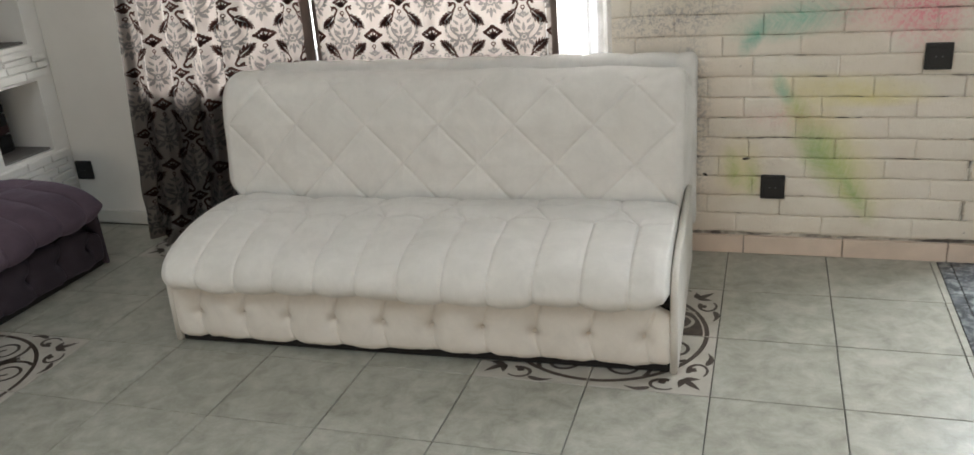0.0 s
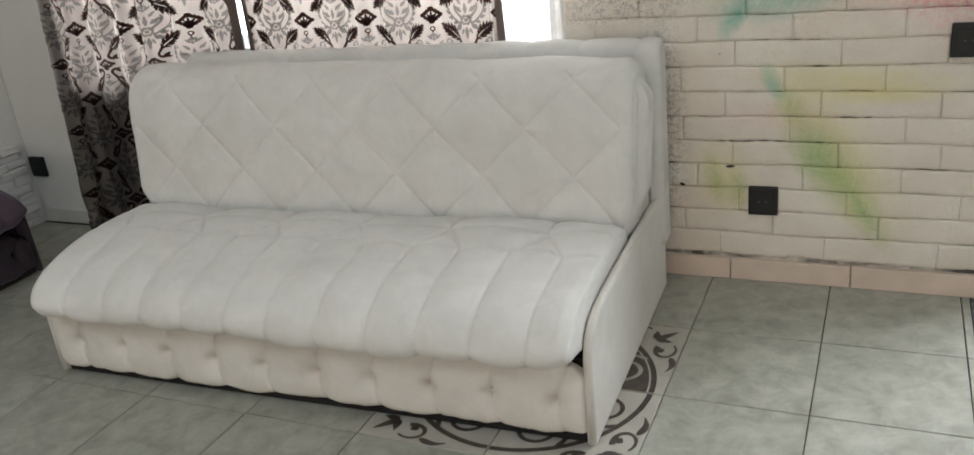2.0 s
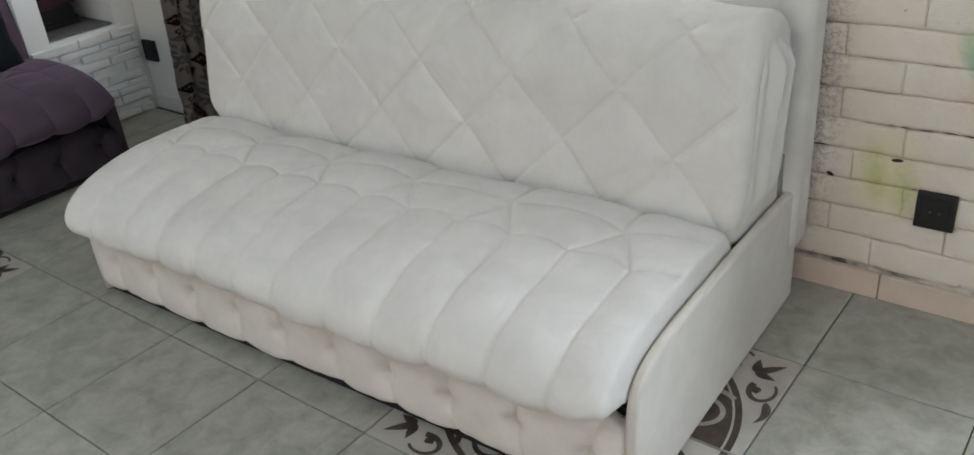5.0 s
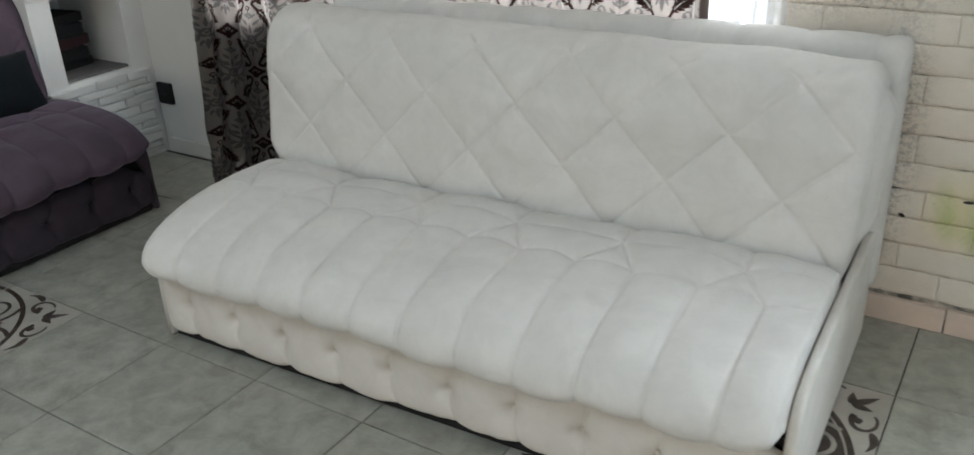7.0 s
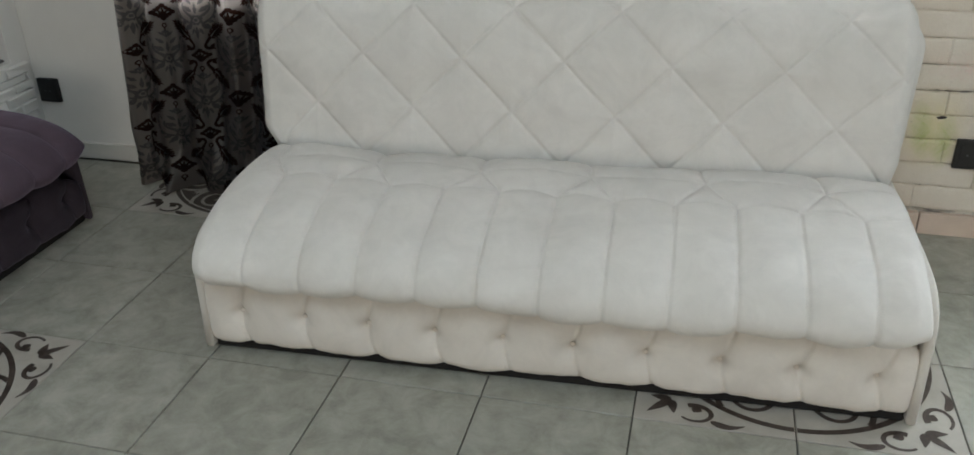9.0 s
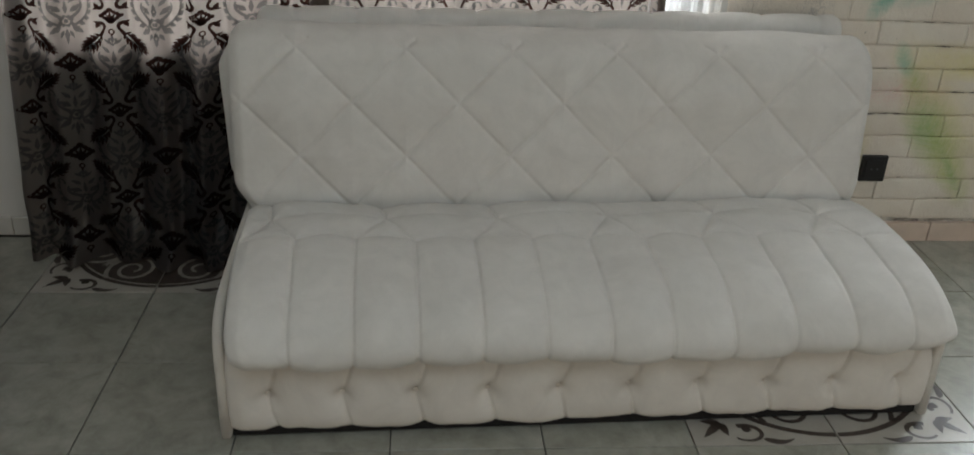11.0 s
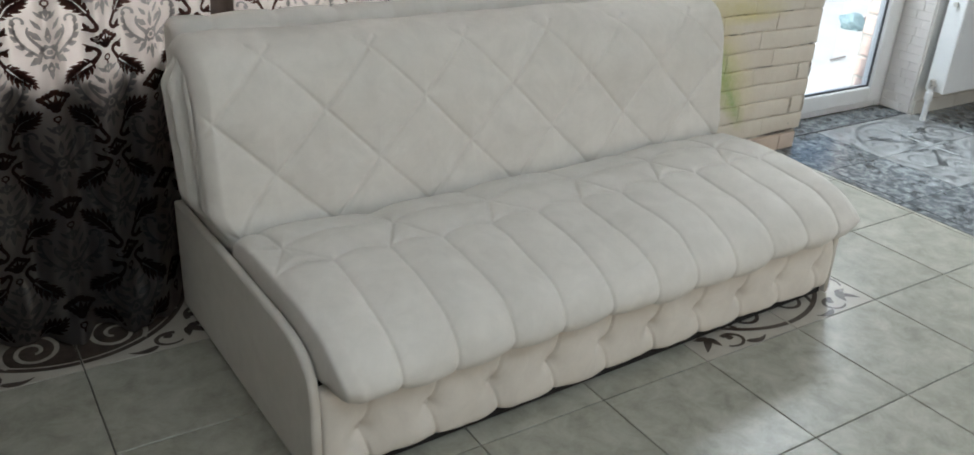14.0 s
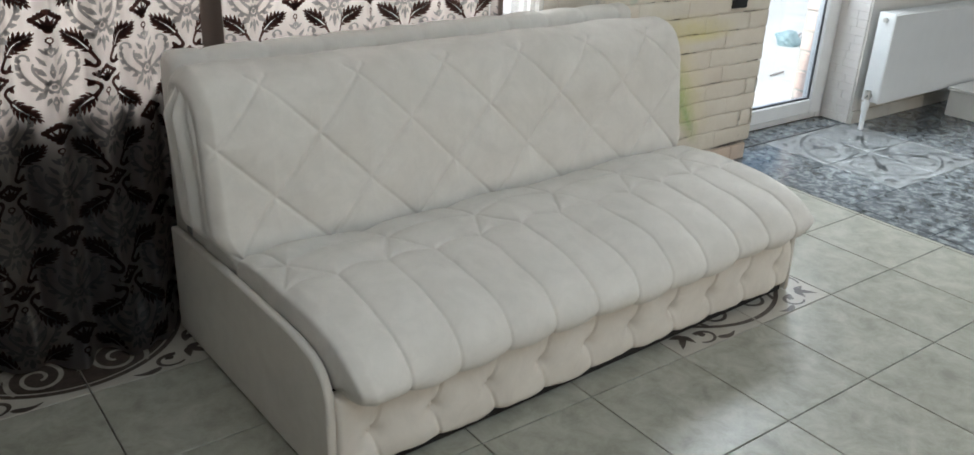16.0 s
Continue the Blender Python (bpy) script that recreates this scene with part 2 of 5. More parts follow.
# centre x, z, half sizes, turn, colour, strength of each airbrushed patch
MURAL = [
    (0.27, 0.42, 0.30, 0.105, -55, "yellow", 0.45),
    (0.255, 0.36, 0.18, 0.085, -55, "lime", 0.75),
    (0.225, 0.38, 0.12, 0.062, -60, "green", 0.65),
    (0.335, 0.25, 0.15, 0.048, -56, "lime", 0.80),
    (0.335, 0.25, 0.11, 0.018, -56, "green", 0.55),
    (0.15, 0.53, 0.08, 0.035, -55, "lime", 0.8),
    (0.10, 0.60, 0.055, 0.028, -65, "teal", 0.85),
    (0.31, 0.60, 0.26, 0.055, -4, "yellow", 0.60),
    (0.36, 0.565, 0.16, 0.03, 0, "yellow", 0.55),
    (-0.03, 0.32, 0.085, 0.12, 0, "yellow", 0.50),
    (-0.055, 0.315, 0.030, 0.085, 12, "lime", 0.75),
    (0.008, 0.285, 0.032, 0.075, 0, "lime", 0.70),
    (0.14, 0.835, 0.22, 0.065, 10, "teal", 0.75),
    (0.00, 0.775, 0.08, 0.030, 55, "teal", 0.85),
    (0.42, 0.86, 0.22, 0.09, 0, "pink", 0.45),
    (0.52, 0.85, 0.13, 0.14, 20, "pink", 0.75),
    (0.10, 0.50, 0.16, 0.05, 0, "pink", 0.18),
    (-0.28, 0.84, 0.26, 0.075, 10, "grey", 0.5),
    (-0.20, 0.48, 0.075, 0.36, 0, "grey", 0.55),
    (0.05, 1.25, 0.30, 0.12, 20, "teal", 0.6),
    (0.40, 1.35, 0.20, 0.25, 0, "pink", 0.6),
]
M_BRICK = mural_brick("painted_brick")
M_JOINT = mural_brick("painted_joint", True)


def red_brick():
    n = Nodes("red_facing_brick")
    p = n.position()
    c = n.ramp(n.noise(p, 20.0, 5), [(0.3, (0.72, 0.56, 0.50)), (0.7, (0.80, 0.66, 0.60))])
    n.put("Base Color", n.mix(n.math("MULTIPLY", n.random(), 0.35), c, (0.62, 0.42, 0.34)))
    n.put("Roughness", 0.85)
    n.bump(n.noise(p, 80.0, 4), 0.3, 0.003)
    return n.mat


M_RED = red_brick()
M_MORTAR = plain("pale_mortar", (0.55, 0.52, 0.48), 0.9, scale=30)
M_CONCRETE = plain("pale_concrete", (0.78, 0.77, 0.75), 0.85, spread=0.12, scale=3)


def curtain_cloth(name, color, translucent, rough, sheen=0.0, through_color=None, sheer_part=0.0):
    """Satin curtain that lets some daylight through."""
    n = Nodes(name)
    p = n.position()
    weave = n.noise(p, 350.0, 2)
    cloud = n.noise(p, 9.0, 4)
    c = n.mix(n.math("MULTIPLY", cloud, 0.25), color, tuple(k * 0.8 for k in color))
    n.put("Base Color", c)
    n.put("Roughness", rough)
    n.put("Specular IOR Level", 0.60 if rough < 0.40 else 0.15 if rough < 0.5 else 0.02)
    n.put("Sheen Weight", sheen)
    n.bump(weave, 0.12, 0.001)
    if translucent:
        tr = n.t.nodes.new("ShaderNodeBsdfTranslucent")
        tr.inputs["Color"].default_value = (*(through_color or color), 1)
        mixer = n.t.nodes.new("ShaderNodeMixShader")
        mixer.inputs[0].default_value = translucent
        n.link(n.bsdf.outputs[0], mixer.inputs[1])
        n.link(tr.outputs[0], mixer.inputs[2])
        top = mixer.outputs[0]
        if sheer_part:
            fine = n.t.nodes.new("ShaderNodeMixShader")
            fine.inputs[0].default_value = sheer_part
            n.link(top, fine.inputs[1])
            n.link(n.t.nodes.new("ShaderNodeBsdfTransparent").outputs[0], fine.inputs[2])
            top = fine.outputs[0]
        n.link(top, n.t.nodes["Material Output"].inputs["Surface"])
    return n.mat


# Reflecting colour kept near black: shade below the sill put into the pale cloth.
M_SATIN = curtain_cloth("shaded_champagne_satin", (0.020, 0.0197, 0.0215), 0.22, 0.36, through_color=(0.90, 0.78, 0.70))
M_LEAF = curtain_cloth("dark_brown_weave", (0.005, 0.0035, 0.0035), 0.16, 0.70, through_color=(0.30, 0.13, 0.10))
# Same near-black reflecting colour, so the figures sink into the painted shade.
M_GREYWEAVE = curtain_cloth("grey_weave", (0.021, 0.0207, 0.0225), 0.25, 0.36, through_color=(0.45, 0.44, 0.43), sheer_part=0.25)
M_HEM = curtain_cloth("taupe_hem", (0.16, 0.125, 0.11), 0.2, 0.6)


def sheer():
    """Fine white net: half open, half thread."""
    n = Nodes("white_tulle")
    n.put("Base Color", (0.86, 0.87, 0.88, 1))
    n.put("Roughness", 0.8)
    tr = n.t.nodes.new("ShaderNodeBsdfTranslucent")
    tr.inputs["Color"].default_value = (0.88, 0.89, 0.90, 1)
    clear = n.t.nodes.new("ShaderNodeBsdfTransparent")
    a, b = n.t.nodes.new("ShaderNodeMixShader"), n.t.nodes.new("ShaderNodeMixShader")
    a.inputs[0].default_value = 0.6
    n.link(n.bsdf.outputs[0], a.inputs[1])
    n.link(tr.outputs[0], a.inputs[2])
    n.link(n.math("MULTIPLY_ADD", n.noise(n.position(), 14.0, 4), 0.8, 0.15, clamp=True), b.inputs[0])
    n.link(clear.outputs[0], b.inputs[1])
    n.link(a.outputs[0], b.inputs[2])
    n.link(b.outputs[0], n.t.nodes["Material Output"].inputs["Surface"])
    return n.mat


M_TULLE = sheer()


def clear_glass():
    n = Nodes("window_glass")
    n.put("Base Color", (0.97, 0.99, 0.98, 1))
    n.put("Roughness", 0.0)
    n.put("IOR", 1.45)
    n.put("Transmission Weight", 1.0)
    return n.mat


M_GLASS = clear_glass()

# ---------------------------------------------------------------- mesh helpers


def mesh_of(name, verts, faces, material, smooth=False):
    me = bpy.data.meshes.new(name)
    me.from_pydata([tuple(v) for v in verts], [], [tuple(f) for f in faces])
    me.materials.append(material)
    if smooth:
        me.polygons.foreach_set("use_smooth", [True] * len(me.polygons))
    me.update()
    return me


def part(name, bm, material, parent, label=""):
    """One mesh object from a bmesh or a mesh, under a thing or a part."""
    if isinstance(bm, bmesh.types.BMesh):
        me = bpy.data.meshes.new(name)
        bmesh.ops.recalc_face_normals(bm, faces=bm.faces)
        bm.to_mesh(me)
        bm.free()
        me.materials.append(material)
    else:
        me = bm
    ob = new(name, me)
    ob.parent = parent
    if label:
        ob["label"] = label
    return ob


def empty(name, m=None):
    ob = new(name)
    ob.empty_display_size = 0.1
    if m is not None:
        ob.matrix_basis = m
    return ob


def box_bm(lo, hi, bevel=0.0, segments=2):
    bm = bmesh.new()
    r = bmesh.ops.create_cube(bm, size=1.0)
    c = [(a + b) / 2 for a, b in zip(lo, hi)]
    s = [b - a for a, b in zip(lo, hi)]
    for v in r["verts"]:
        v.co = Vector([v.co[k] * s[k] + c[k] for k in range(3)])
    if bevel:
        bmesh.ops.bevel(bm, geom=bm.edges[:], offset=bevel, segments=segments, affect="EDGES", profile=0.6)
    return bm


def cyl_bm(a, b, r, segs=16, r2=None):
    a, b = Vector(a), Vector(b)
    bm = bmesh.new()
    d = b - a
    m = Matrix.Translation((a + b) / 2) @ d.to_track_quat("Z", "Y").to_matrix().to_4x4()
    bmesh.ops.create_cone(bm, cap_ends=True, segments=segs, radius1=r, radius2=r if r2 is None else r2, depth=d.length, matrix=m)
    return bm


def join_bm(*parts):
    out = bmesh.new()
    for b in parts:
        me = bpy.data.meshes.new("tmp")
        b.to_mesh(me)
        b.free()
        out.from_mesh(me)
        bpy.data.meshes.remove(me)
    return out


def grid_faces(nu, nv, close_u=False):
    f = []
    for i in range(nu - 1 + int(close_u)):
        for j in range(nv - 1):
            a, b = i * nv + j, ((i + 1) % nu) * nv + j
            f.append((a, b, b + 1, a + 1))
    return f


def smoothstep(a, b, x):
    t = np.clip((x - a) / (b - a), 0, 1)
    return t * t * (3 - 2 * t)


def box_part(name, lo, hi, material, parent, bevel=0.0, label=""):
    return part(name, box_bm(lo, hi, bevel), material, parent, label)


def structure(name, bm, material, label, category):
    ob = part(name, bm, material, None)
    return tagged(ob, label, category, kind="structure")


# ---------------------------------------------------------------- plan
T = 0.333                       # floor tile with its joint
X0, Y0 = -0.0636, 2.2435        # a corner of the light tile grid
WALL_Y = 3.245                  # face of the window and brick wall
LEFT_X, COLUMN_X = -3.42, -2.93  # left wall, face of the niche column
RIGHT_X, REAR_Y, TOP = 4.6, -3.5, 2.65
DARK_X = 0.625                  # where the dark tiles begin
DOOR_Y = 3.46                   # door plane in its recess
PIER_X = 0.768                  # end of the brick pier
REVEAL_X = 1.64                 # far side of the door recess
SILL_Z = 0.64

floor = structure("floor", box_bm((LEFT_X - 0.2, REAR_Y - 0.2, -0.12), (RIGHT_X + 0.2, DOOR_Y + 0.1, -0.006)), M_GROUT,
                  "tiled floor of greige stone tiles with grey joints", "floor")
FILL_OPENING = (-2.4, -0.4, -0.25, 0.95)     # unseen opening added in the ceiling over the camera for the overhead lamp
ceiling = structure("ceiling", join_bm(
    box_bm((LEFT_X - 0.2, REAR_Y - 0.2, TOP), (FILL_OPENING[0], WALL_Y + 0.25, TOP + 0.15)), box_bm((FILL_OPENING[1], REAR_Y - 0.2, TOP), (RIGHT_X + 0.2, WALL_Y + 0.25, TOP + 0.15)),
    box_bm((FILL_OPENING[0], REAR_Y - 0.2, TOP), (FILL_OPENING[1], FILL_OPENING[2], TOP + 0.15)), box_bm((FILL_OPENING[0], FILL_OPENING[3], TOP), (FILL_OPENING[1], WALL_Y + 0.25, TOP + 0.15))), M_CEILING,
    "plain white painted ceiling with an unseen opening added for overhead light", "ceiling")
# Cover made up to keep the sun out of the added opening.
structure("fill_opening_cover", box_bm((FILL_OPENING[0] - 0.03, FILL_OPENING[2] - 0.03, TOP + 0.152), (FILL_OPENING[1] + 0.03, FILL_OPENING[3] + 0.03, TOP + 0.19), 0.004), M_PVC, "white cover added over the unseen ceiling opening", "window")

# walls with their openings
WIN = (-2.34, -0.515, SILL_Z, 2.1)
wall_north = structure("wall_north", join_bm(
    box_bm((LEFT_X - 0.2, WALL_Y + 0.02, -0.05), (WIN[0], WALL_Y + 0.25, TOP)),
    box_bm((WIN[0], WALL_Y + 0.02, -0.05), (WIN[1], WALL_Y + 0.25, SILL_Z)),
    box_bm((WIN[0], WALL_Y + 0.02, WIN[3]), (WIN[1], WALL_Y + 0.25, TOP)),
    box_bm((PIER_X, WALL_Y + 0.02, 2.15), (REVEAL_X, WALL_Y + 0.25, TOP))), M_PLASTER,
    "white plastered wall with a wide window opening", "wall")
wall_pier = structure("wall_pier", box_bm((WIN[1] + 0.004, WALL_Y + 0.005, -0.05), (PIER_X - 0.008, WALL_Y + 0.25, TOP)), M_JOINT,
                      "whitewashed brick pier with airbrushed green, yellow and pink feathers", "wall")
wall_right_of_door = structure("wall_beside_door", box_bm((REVEAL_X, WALL_Y + 0.05, -0.05), (RIGHT_X + 0.2, WALL_Y + 0.30, TOP)), M_PLASTER,
                               "pale plastered wall behind the radiator", "wall")
wall_west = structure("wall_west", box_bm((LEFT_X - 0.2, REAR_Y, -0.05), (LEFT_X, WALL_Y + 0.02, TOP)), M_PLASTER, "plain white plastered wall", "wall")
# The opening in this unseen wall is added for the cool side lamp.
wall_east = structure("wall_east", join_bm(
    box_bm((RIGHT_X, REAR_Y, -0.05), (RIGHT_X + 0.2, -1.2, TOP)), box_bm((RIGHT_X, 1.4, -0.05), (RIGHT_X + 0.2, WALL_Y + 0.05, TOP)),
    box_bm((RIGHT_X, -1.2, -0.05), (RIGHT_X + 0.2, 1.4, 1.3)), box_bm((RIGHT_X, -1.2, 2.5), (RIGHT_X + 0.2, 1.4, TOP))), M_PLASTER,
    "plain white plastered wall with an unseen opening added for the side lamp", "wall")
# Unseen wall; its opening is added to hold the warm rear lamp.
wall_south = structure("wall_south", join_bm(
    box_bm((LEFT_X, REAR_Y - 0.2, -0.05), (-0.4, REAR_Y, TOP)), box_bm((2.0, REAR_Y - 0.2, -0.05), (RIGHT_X, REAR_Y, TOP)),
    box_bm((-0.4, REAR_Y - 0.2, 2.15), (2.0, REAR_Y, TOP))), M_PLASTER,
    "plain white plastered wall with an unseen opening added for the rear lamp", "wall")

# ---------------------------------------------------------------- window behind the curtains


def build_window():
    w = empty("window_1")
    tagged(w, "white plastic window with clear panes behind drawn curtains", "window", kind="structure")
    y0, y1 = WALL_Y + 0.10, WALL_Y + 0.16
    x0, x1, z0, z1 = WIN
    part("window_frame", join_bm(
        box_bm((x0, y0, z0), (x1, y1, z0 + 0.07), 0.006), box_bm((x0, y0, z1 - 0.07), (x1, y1, z1), 0.006),
        box_bm((x0, y0, z0 + 0.07), (x0 + 0.07, y1, z1 - 0.07), 0.006), box_bm((x1 - 0.07, y0, z0 + 0.07), (x1, y1, z1 - 0.07), 0.006),
        box_bm((-1.64, y0, z0 + 0.07), (-1.56, y1, z1 - 0.07), 0.006)), M_PVC, w)
    for a, b in ((x0 + 0.07, -1.64), (-1.56, x1 - 0.07)):
        g = part("pane", box_bm((a, y0 + 0.025, z0 + 0.07), (b, y0 + 0.031, z1 - 0.07)), M_GLASS, w)
        g.visible_shadow = False
    part("window_sill", join_bm(box_bm((x0 + 0.01, WALL_Y - 0.005, z0 - 0.03), (x1 - 0.01, y0 - 0.002, z0), 0.006)), M_PVC, w)
    # Unseen board behind the curtains, added to cut off light below the window.
    front = [(x0 - 0.01, WALL_Y - 0.141), (-1.895, WALL_Y - 0.141), (-1.745, WALL_Y - 0.043), (-1.655, WALL_Y - 0.043)]
    bm = bmesh.new()
    low = [bm.verts.new((x, y, z0 - 0.03)) for x, y in front + [(-1.655, WALL_Y - 0.0055), (x0 - 0.01, WALL_Y - 0.0055)]]
    bm.faces.new(low)
    grown = bmesh.ops.extrude_face_region(bm, geom=bm.faces[:])
    bmesh.ops.translate(bm, vec=(0, 0, 0.03), verts=[g for g in grown["geom"] if isinstance(g, bmesh.types.BMVert)])
    part("light_stop_board", bm, M_PVC, w)


build_window()


# ---------------------------------------------------------------- glass door, yard
def build_door():
    d = empty("door_1", pose(PIER_X, DOOR_Y, 0))
    tagged(d, "white plastic balcony door with a full-height clear pane", "door", kind="structure")
    w = REVEAL_X - PIER_X
    fr, sa = 0.045, 0.075
    part("door_frame", join_bm(
        box_bm((0, 0.0, 0), (fr, 0.07, 2.12), 0.004), box_bm((w - fr, 0.0, 0), (w, 0.07, 2.12), 0.004),
        box_bm((fr, 0.0, 2.07), (w - fr, 0.07, 2.12), 0.004), box_bm((fr, 0.004, 0.0), (w - fr, 0.07, 0.03), 0.004)), M_PVC, d)
    part("sash", join_bm(
        box_bm((fr, -0.014, 0.032), (fr + sa, 0.05, 2.07), 0.008, 3), box_bm((w - fr - sa, -0.014, 0.032), (w - fr, 0.05, 2.07), 0.008, 3),
        box_bm((fr + sa, -0.012, 0.032), (w - fr - sa, 0.05, 0.105), 0.008, 3), box_bm((fr + sa, -0.012, 1.99), (w - fr - sa, 0.05, 2.07), 0.008, 3)), M_PVC, d)
    a, b, c, e = fr + sa, w - fr - sa, 0.105, 1.99
    part("gasket", join_bm(
        box_bm((a, 0.004, c), (b, 0.012, c + 0.007)), box_bm((a, 0.004, e - 0.007), (b, 0.012, e)),
        box_bm((a, 0.004, c + 0.007), (a + 0.007, 0.012, e - 0.007)), box_bm((b - 0.007, 0.004, c + 0.007), (b, 0.012, e - 0.007))), M_GASKET, d)
    g = part("pane", box_bm((a, 0.014, c), (b, 0.020, e)), M_GLASS, d)
    g.visible_shadow = False


build_door()
threshold = structure("threshold", box_bm((PIER_X - 0.008, 3.314, -0.004), (REVEAL_X, 3.322, 0.003)), M_GASKET, "thin black threshold strip before the door", "trim")

yard = structure("ground", box_bm((-60, DOOR_Y + 0.10, -0.5), (60, 90, -0.10)), M_CONCRETE, "sunlit pale concrete yard outside the glass door", "ground")


def build_pillar():
    """Red brick pillar in the yard beside the door."""
    p = structure("brick_pillar", box_bm((1.955, 3.715, -0.10), (2.5, 3.86, 2.6)), M_MORTAR, "red brick pillar with pale joints outside the door", "pillar")
    h, l = 0.098, 0.235
    bm = box_bm((0, 0, 0), (l, 0.012, h), 0.004, 1)
    me = bpy.data.meshes.new("facing_brick")
    bm.to_mesh(me)
    bm.free()
    me.materials.append(M_RED)
    bm = box_bm((0, 0, 0), (0.012, 0.128, h), 0.004, 1)
    side = bpy.data.meshes.new("facing_brick_side")
    bm.to_mesh(side)
    bm.free()
    side.materials.append(M_RED)
    for k in range(24):
        z = -0.095 + k * 0.110
        for i in range(2):
            ob = new("brick", me)
            ob.parent = p
            ob.location = (1.953 + i * 0.247 + (0.0 if k % 2 else 0.03), 3.706, z)
        ob = new("brick", side)
        ob.parent = p
        ob.location = (1.947, 3.712 + (0.016 if k % 2 else 0.0), z)


build_pillar()


def build_rag():
    bm = bmesh.new()
    bmesh.ops.create_icosphere(bm, subdivisions=3, radius=0.082)
    for v in bm.verts:
        k = 1 + 0.3 * noise.noise(v.co * 16) + 0.2 * noise.noise(v.co * 40)
        v.co = Vector((v.co.x * k * 1.1, v.co.y * k, max(0, v.co.z * 0.85 * k + 0.045)))
    ob = part("crumpled_rag", bm, M_TEAL, None)
    ob.location = (3.39, 4.93, -0.10)
    tagged(ob, "crumpled teal rag lying on the concrete yard", "rag")
    st = part("stick", cyl_bm((0, 0, 0.012), (0.20, 0.09, 0.03), 0.007, 8), M_STICK, None)
    st.location = (3.56, 4.99, -0.10)
    tagged(st, "short grey stick lying on the concrete yard", "stick")
    st = part("stick", cyl_bm((0, 0, 0.012), (0.16, 0.02, 0.014), 0.006, 8), M_STICK, None)
    st.location = (2.44, 4.36, -0.10)
    tagged(st, "short grey stick lying on the concrete yard", "stick")


build_rag()


# ---------------------------------------------------------------- sofa
def strokes_min(px, py, lines):
    """Distance of each point from the nearest of the straight seams."""
    d = np.full(px.shape, 9.0)
    for ax, ay, bx, by in lines:
        vx, vy = bx - ax, by - ay
        t = np.clip(((px - ax) * vx + (py - ay) * vy) / (vx * vx + vy * vy), 0, 1)
        d = np.minimum(d, np.hypot(px - ax - t * vx, py - ay - t * vy))
    return d


def profile(points, n):
    """A smooth run through profile points, evenly spaced, with its length."""
    p = np.array(points, float)
    for _ in range(3):
        q = np.empty((len(p) * 2 - 2, p.shape[1]))
        q[0::2] = 0.75 * p[:-1] + 0.25 * p[1:]
        q[1::2] = 0.25 * p[:-1] + 0.75 * p[1:]
        p = np.vstack([p[:1], q, p[-1:]])
    seg = np.r_[0, np.cumsum(np.hypot(*np.diff(p, axis=0).T))]
    s = np.linspace(0, seg[-1], n)
    return np.c_[np.interp(s, seg, p[:, 0]), np.interp(s, seg, p[:, 1])], s


